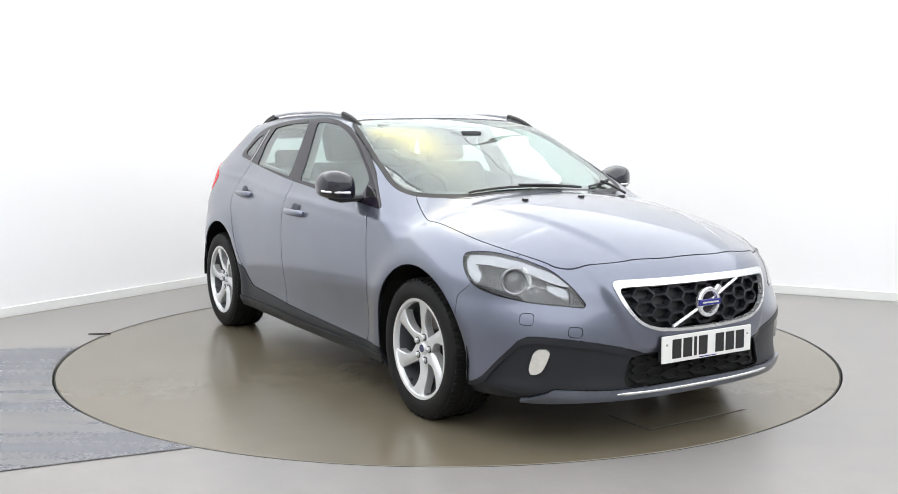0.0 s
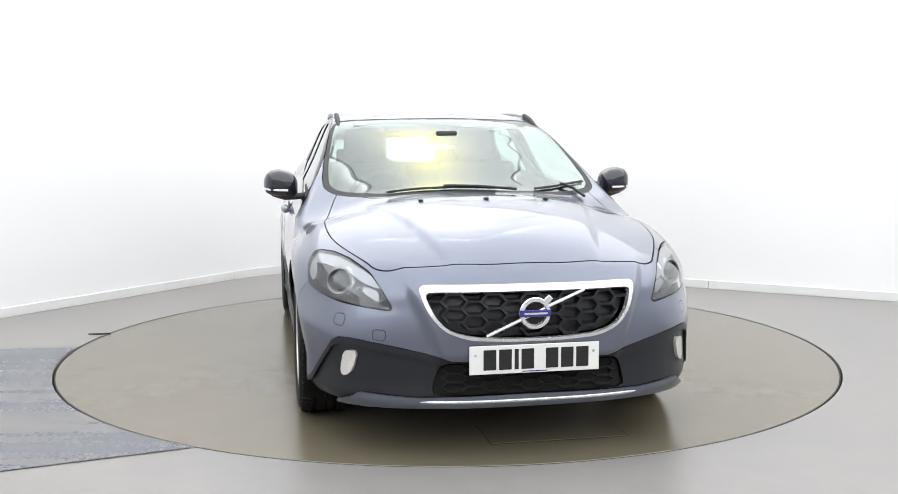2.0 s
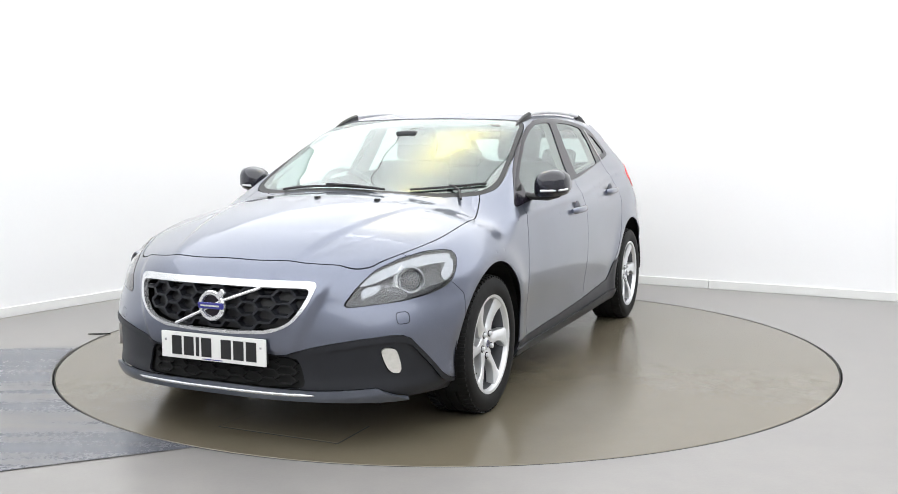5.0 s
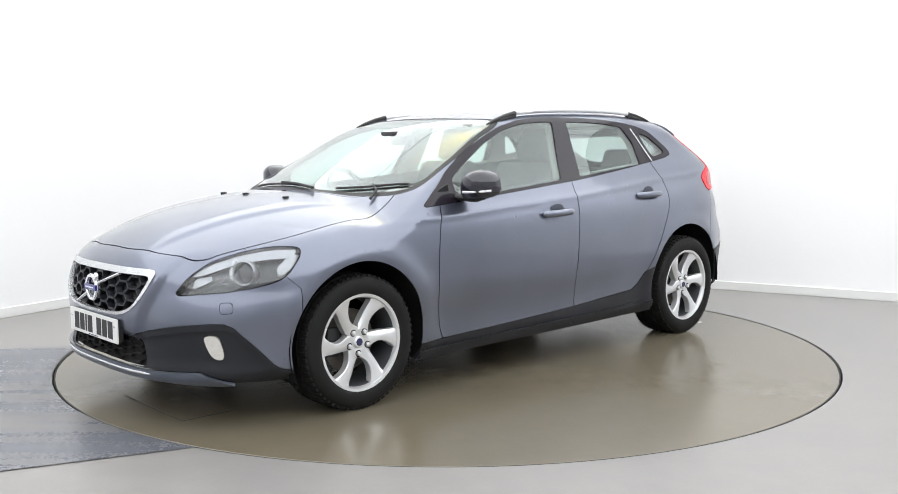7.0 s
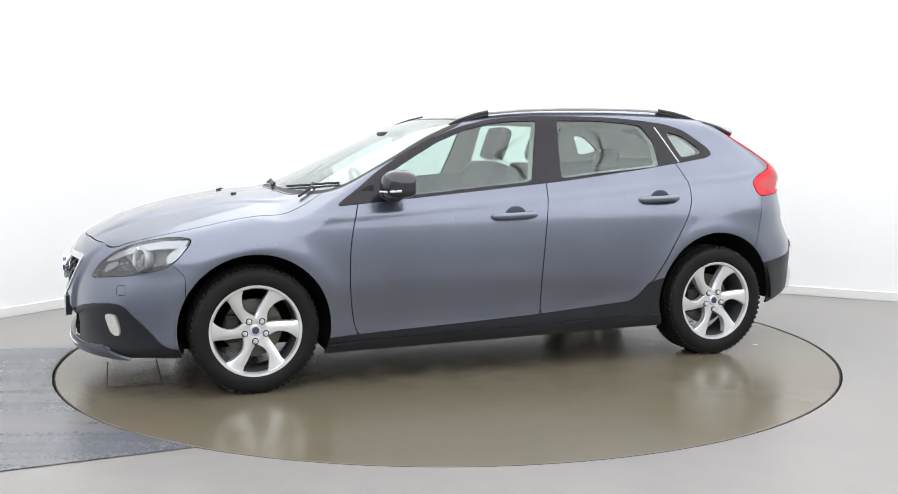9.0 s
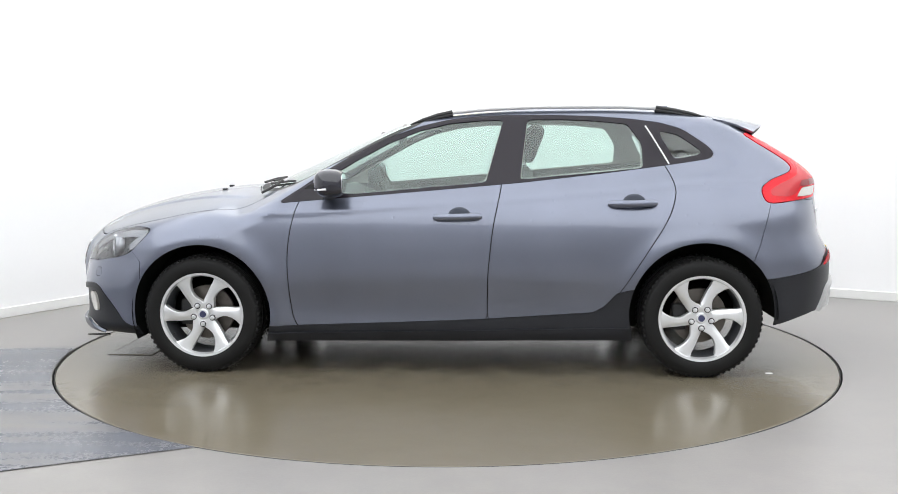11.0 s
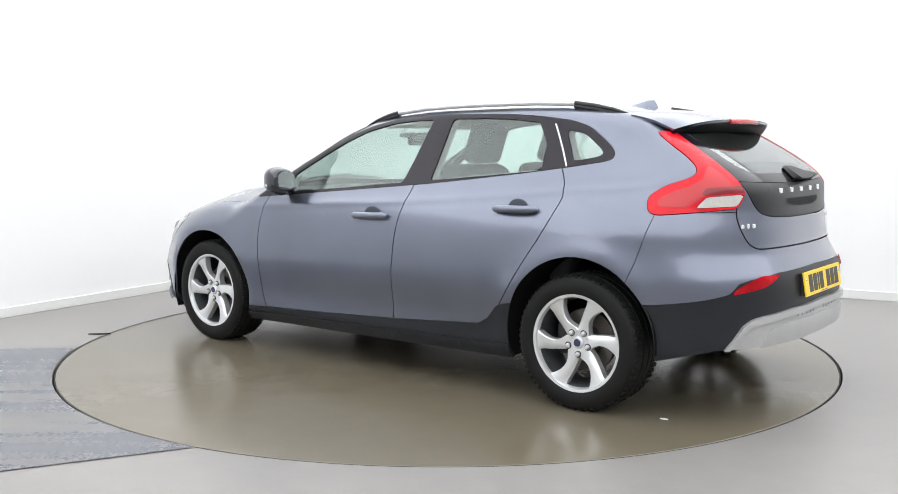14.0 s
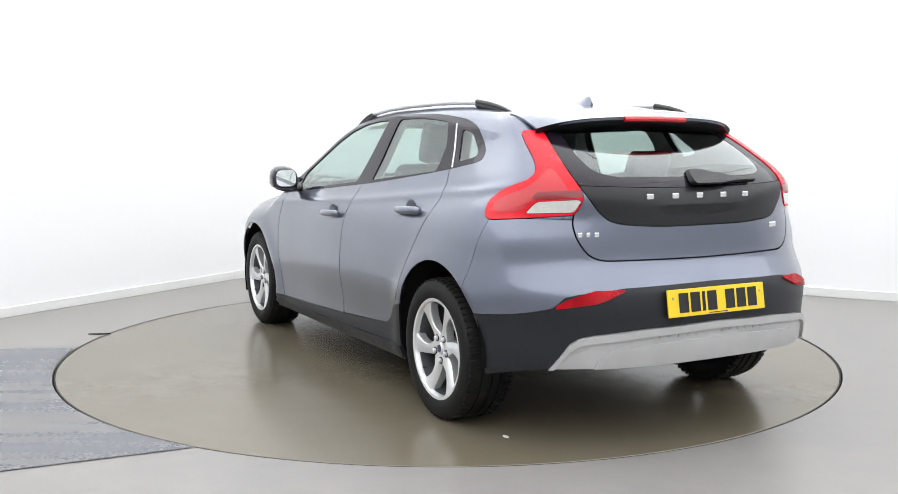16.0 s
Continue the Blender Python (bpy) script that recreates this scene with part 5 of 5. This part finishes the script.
    for x, y in ((1.295, -0.30), (1.34, 0.0), (1.295, 0.30)):
        z = crest(x, abs(y))
        part("washer_jet", box(x - 0.014, x + 0.014, y - 0.010, y + 0.010, z - 0.004, z + 0.009, 0.003), TRIM, car, "small black washer jet")
    # tailgate: recess, letters and badges as plain bars
    bm = bmesh.new()
    n = 12
    vs = [[], []]
    for i in range(n + 1):
        y = -0.21 + 0.42 * i / n
        inset = 0.020 * (abs(y) / 0.21) ** 4
        for k, zz in ((0, 0.972), (1, 0.934 + inset)):
            vs[k].append(bm.verts.new((surf(y, zz, False) - 0.002, y, zz)))
    for i in range(n):
        bm.faces.new((vs[0][i], vs[0][i + 1], vs[1][i + 1], vs[1][i]))
    bmesh.ops.solidify(bm, geom=bm.faces[:], thickness=0.004)
    part("tailgate_recess", bm, TRIM, car, "dark grip recess")
    for k in range(5):
        y = 0.258 - 0.1293 * k
        x = surf(y, 1.008, False)
        part("letter_bar", box(x - 0.006, x + 0.004, y - 0.017, y + 0.017, 0.997, 1.020, 0.004, 2), BADGE_SILVER, car, "small chrome bar")
    for y, w in ((0.562, 0.020), (0.532, 0.018), (0.500, 0.022)):
        x = surf(y, 0.862, False)
        part("badge_bar", box(x - 0.005, x + 0.006, y - w / 2, y + w / 2, 0.851, 0.872, 0.003, 1), BADGE_SILVER, car, "small chrome bar")
    for y in (-0.425, -0.452):
        x = surf(y, 0.868, False)
        part("badge_bar", box(x - 0.005, x + 0.006, y - 0.011, y + 0.011, 0.856, 0.880, 0.003, 1), BADGE_SILVER, car, "small chrome bar")
    # rear reflectors
    for sgn in (1, -1):
        bm = bmesh.new()
        hi, lo = [], []
        for i in range(10):
            f = i / 9
            y = 0.685 - 0.255 * f
            zt = 0.590 + 0.060 * min(1, f * 1.9) ** 0.7
            zb = 0.578 + 0.040 * f + (0.026 * max(0, f - 0.6) / 0.4)
            hi.append(bm.verts.new((surf(y, zt, False) - 0.012, sgn * y, zt)))
            lo.append(bm.verts.new((surf(y, zb, False) - 0.012, sgn * y, min(zb, zt - 0.004))))
        for i in range(9):
            bm.faces.new((hi[i], hi[i + 1], lo[i + 1], lo[i]))
        bmesh.ops.solidify(bm, geom=bm.faces[:], thickness=0.006)
        smooth(part("rear_reflector", bm, RED, car, "red bumper reflector"), 50)
    # number plates with their characters as plain bars
    for front in (True, False):
        if front:
            m = Matrix.Translation((2.158, 0, 0.397)) @ pose(0, 0, 0, 90, 0, 90)
        else:
            m = Matrix.Translation((-2.198, 0, 0.587)) @ pose(0, 0, 0, 90, 0, -90) @ pose(0, 0, 0, -9, 0, 0)
        bm = box(-0.26, 0.26, -0.0555, 0.0555, -0.004, 0.004, 0.003, 2)
        bmesh.ops.transform(bm, verts=bm.verts[:], matrix=m)
        plate = part("number_plate", bm, PLATE_W if front else PLATE_Y, car, "white front number plate" if front else "yellow rear number plate")
        back = box(-0.25, 0.25, -0.05, 0.05, -0.03, -0.004)
        bmesh.ops.transform(back, verts=back.verts[:], matrix=m)
        part("plate_backing", back, TRIM, plate)
        u = -0.205
        for wch in (0.05, 0.05, 0.016, 0.05, None, 0.05, 0.05, 0.05):
            if wch is None:
                u += 0.036
                continue
            b = box(u, u + wch, -0.0395, 0.0395, 0.0035, 0.0052)
            bmesh.ops.transform(b, verts=b.verts[:], matrix=m)
            part("plate_bar", b, INK, plate)
            u += wch + 0.0115
        foot = box(-0.05, 0.05, -0.0505, -0.047, 0.0035, 0.0050)
        bmesh.ops.transform(foot, verts=foot.verts[:], matrix=m)
        part("plate_maker_bar", foot, BADGE_BLUE, plate)
        for sx in (-0.236, 0.236):
            part("plate_screw", lathe([(0.006, 0.0035), (0.005, 0.0065)], m @ Matrix.Translation((sx, 0.02, 0)), 10), SATIN, plate)


MIRROR_SHELL = principled("mirror_black", (0.016, 0.016, 0.026), 0.14, 0.0, Coat_Weight=0.6)
# body colour darkened to stand for shade in the handle bowls
BOWL_SHADE = principled("recess_shade", (0.06, 0.068, 0.09), 0.4, 0.4)
build_fittings()


# ---------------------------------------------------------------- cabin
def build_cabin():
    tub = skin(0.022, 0.055, 0.24)
    tub = arch_cut(tub, 0.03)
    v = tub[0]
    x, y, z = v[:, 0], np.abs(v[:, 1]), v[:, 2]
    tub = keep(tub, -np.where((y > 0.36) & (z > 0.86), np.minimum(np.minimum(poly(x, z, PANE_F, 0.012), poly(x, z, PANE_R, 0.012)), poly(x, z, PANE_Q, 0.012)) + 0.004, 0.08))
    v = tub[0]
    tub = keep(tub, -np.where(v[:, 2] > 0.9, poly(v[:, 0], np.abs(v[:, 1]), [(a - 0.02, b * 0.96) for a, b in SCREEN], 1), 0.08))
    v = tub[0]
    tub = keep(tub, -np.where(v[:, 0] < -1.45, poly(np.abs(v[:, 1]), v[:, 2], [(a, b - 0.015) for a, b in GATE_PANE], 1) - 0.045, 0.08))
    v = tub[0]
    tub = keep(tub, v[:, 0] - 1.15)
    v = tub[0]
    tub = keep(tub, np.interp(v[:, 0], [-1.75, -1.6], [0.40, 0.28]) - v[:, 2])
    v = tub[0]
    low, high = take(tub, v[:, 2] - np.interp(v[:, 0], [-1.5, 0.85], [1.12, 0.94]))
    smooth(part("door_lining", (low[0], low[1]), CABIN, car, "dark grey cabin lining"))
    smooth(part("headlining", (high[0], high[1]), HEADLINING, car, "pale grey headlining"))
    # dashboard
    bm = bmesh.new()
    rings = []
    for i in range(13):
        y = -0.70 + 1.40 * i / 12
        q = abs(y) / 0.7
        hump = 0.035 * math.exp(-(((y + 0.36) / 0.17) ** 2))
        rings.append([bm.verts.new(p) for p in ((1.02 - 0.24 * q**2, y, 0.955), (0.80 - 0.08 * q**2, y, 0.955), (0.62, y, 0.945 + hump), (0.54, y, 0.91 + hump), (0.50, y, 0.80), (0.56, y, 0.62))])
    for q, w in zip(rings, rings[1:]):
        for k in range(5):
            bm.faces.new((q[k], w[k], w[k + 1], q[k + 1]))
    smooth(part("dashboard", bm, CABIN, car, "dark grey soft dashboard"), 50)
    part("console", box(-0.2, 0.56, -0.11, 0.11, 0.30, 0.68, 0.03), CABIN, car)
    part("centre_stack", box(0.49, 0.53, -0.14, 0.14, 0.70, 0.92, 0.01), CABIN, car)
    # steering wheel, on the car's right
    m = Matrix.Translation((0.40, -0.36, 0.905)) @ pose(0, 0, 0, 0, -66, 0)
    ring = [m @ Vector((0.185 * math.cos(t), 0.185 * math.sin(t), 0)) for t in (2 * math.pi * k / 36 for k in range(36))]
    sw = smooth(part("steering_wheel", tube(ring, 0.016, 10, True), CABIN, car, "black steering wheel"), 60)
    part("wheel_boss", lathe([(0.07, -0.03), (0.075, 0.0), (0.06, 0.025)], m, 24), CABIN, sw)
    for a in (0, 90, 180):
        d = m.to_3x3() @ Vector((math.cos(radians(a + 90)), math.sin(radians(a + 90)), 0))
        part("wheel_spoke", tube([m.translation + d * 0.05, m.translation + d * 0.18], 0.016, 8, False, 0.5), CABIN, sw)
    part("steering_column", tube([m.translation, m.translation + Vector((0.22, 0, -0.1))], 0.04, 10), CABIN, sw)

    def cushion(name, dims, bevel, mat4, parent, label=""):
        b = box(*dims, bevel, 4)
        bmesh.ops.transform(b, verts=b.verts[:], matrix=mat4)
        return smooth(part(name, b, SEAT, parent, label), 60)

    for sy in (0.36, -0.36):
        base = cushion("front_seat", (-0.26, 0.26, -0.25, 0.25, 0.0, 0.16), 0.06, Matrix.Translation((0.02, sy, 0.42)), car, "charcoal cloth front seat")
        back = Matrix.Translation((-0.24, sy, 0.52)) @ pose(0, 0, 0, 0, -20, 0)
        cushion("backrest", (-0.07, 0.07, -0.25, 0.25, 0.0, 0.62), 0.06, back, base)
        cushion("headrest", (-0.045, 0.045, -0.135, 0.135, 0.64, 0.86), 0.045, back, base)
        for py in (-0.06, 0.06):
            part("headrest_post", tube([back @ Vector((0, py, 0.58)), back @ Vector((0, py, 0.68))], 0.007, 8), SATIN, base)
    bench = cushion("rear_seat", (-0.24, 0.26, -0.62, 0.62, 0.0, 0.16), 0.06, Matrix.Translation((-0.80, 0, 0.44)), car, "charcoal cloth rear bench")
    back = Matrix.Translation((-1.06, 0, 0.54)) @ pose(0, 0, 0, 0, -24, 0)
    cushion("rear_backrest", (-0.07, 0.07, -0.60, 0.60, 0.0, 0.56), 0.06, back, bench)
    for y in (-0.36, 0.36):
        cushion("rear_headrest", (-0.04, 0.04, -0.12, 0.12, 0.55, 0.70), 0.04, back @ Matrix.Translation((0, y, 0)), bench)
    part("parcel_shelf", box(-1.80, -1.26, -0.55, 0.55, 0.985, 1.0, 0.005, 1), CABIN, car)
    # inner mirror and the camera housing behind it
    im = part("inner_mirror", box(0.26, 0.29, -0.11, 0.11, 1.215, 1.275, 0.012, 3), CABIN, car, "black inner mirror")
    part("sensor_housing", box(0.26, 0.40, -0.06, 0.06, 1.265, 1.295, 0.01, 2), CABIN, im)
    for sgn in (1, -1):
        part("sun_visor", box(0.05, 0.22, min(sgn * 0.12, sgn * 0.50), max(sgn * 0.12, sgn * 0.50), 1.318, 1.332, 0.005, 2), HEADLINING, car)


build_cabin()


# ---------------------------------------------------------------- what moves
def motions():
    rows = []
    for t, a in THETA:
        rows.append((t, pose(0, 0, 0, 0, 0, a)))
    walk(turntable, rows)
    walk(car, [(t, m @ Matrix.Translation((0, CAR_Y, 0))) for t, m in rows])


THETA = [(0, -57.97), (0.5, -61.63), (1, -67.16), (1.5, -72.79), (2, -78.88), (2.5, -84.57), (3, -90.67), (3.5, -96.34), (4, -102.39), (4.5, -108.08),
         (5, -114.15), (7.5, -142.97), (8, -149.05), (10.5, -177.37), (11, -183.41), (11.5, -188.99), (12, -195.15), (12.5, -200.93), (13, -206.95),
         (13.5, -212.59), (14, -218.55), (14.5, -224.2), (15, -230.23), (15.5, -235.93), (16, -242.01)]
CAR_Y = -0.080
motions()
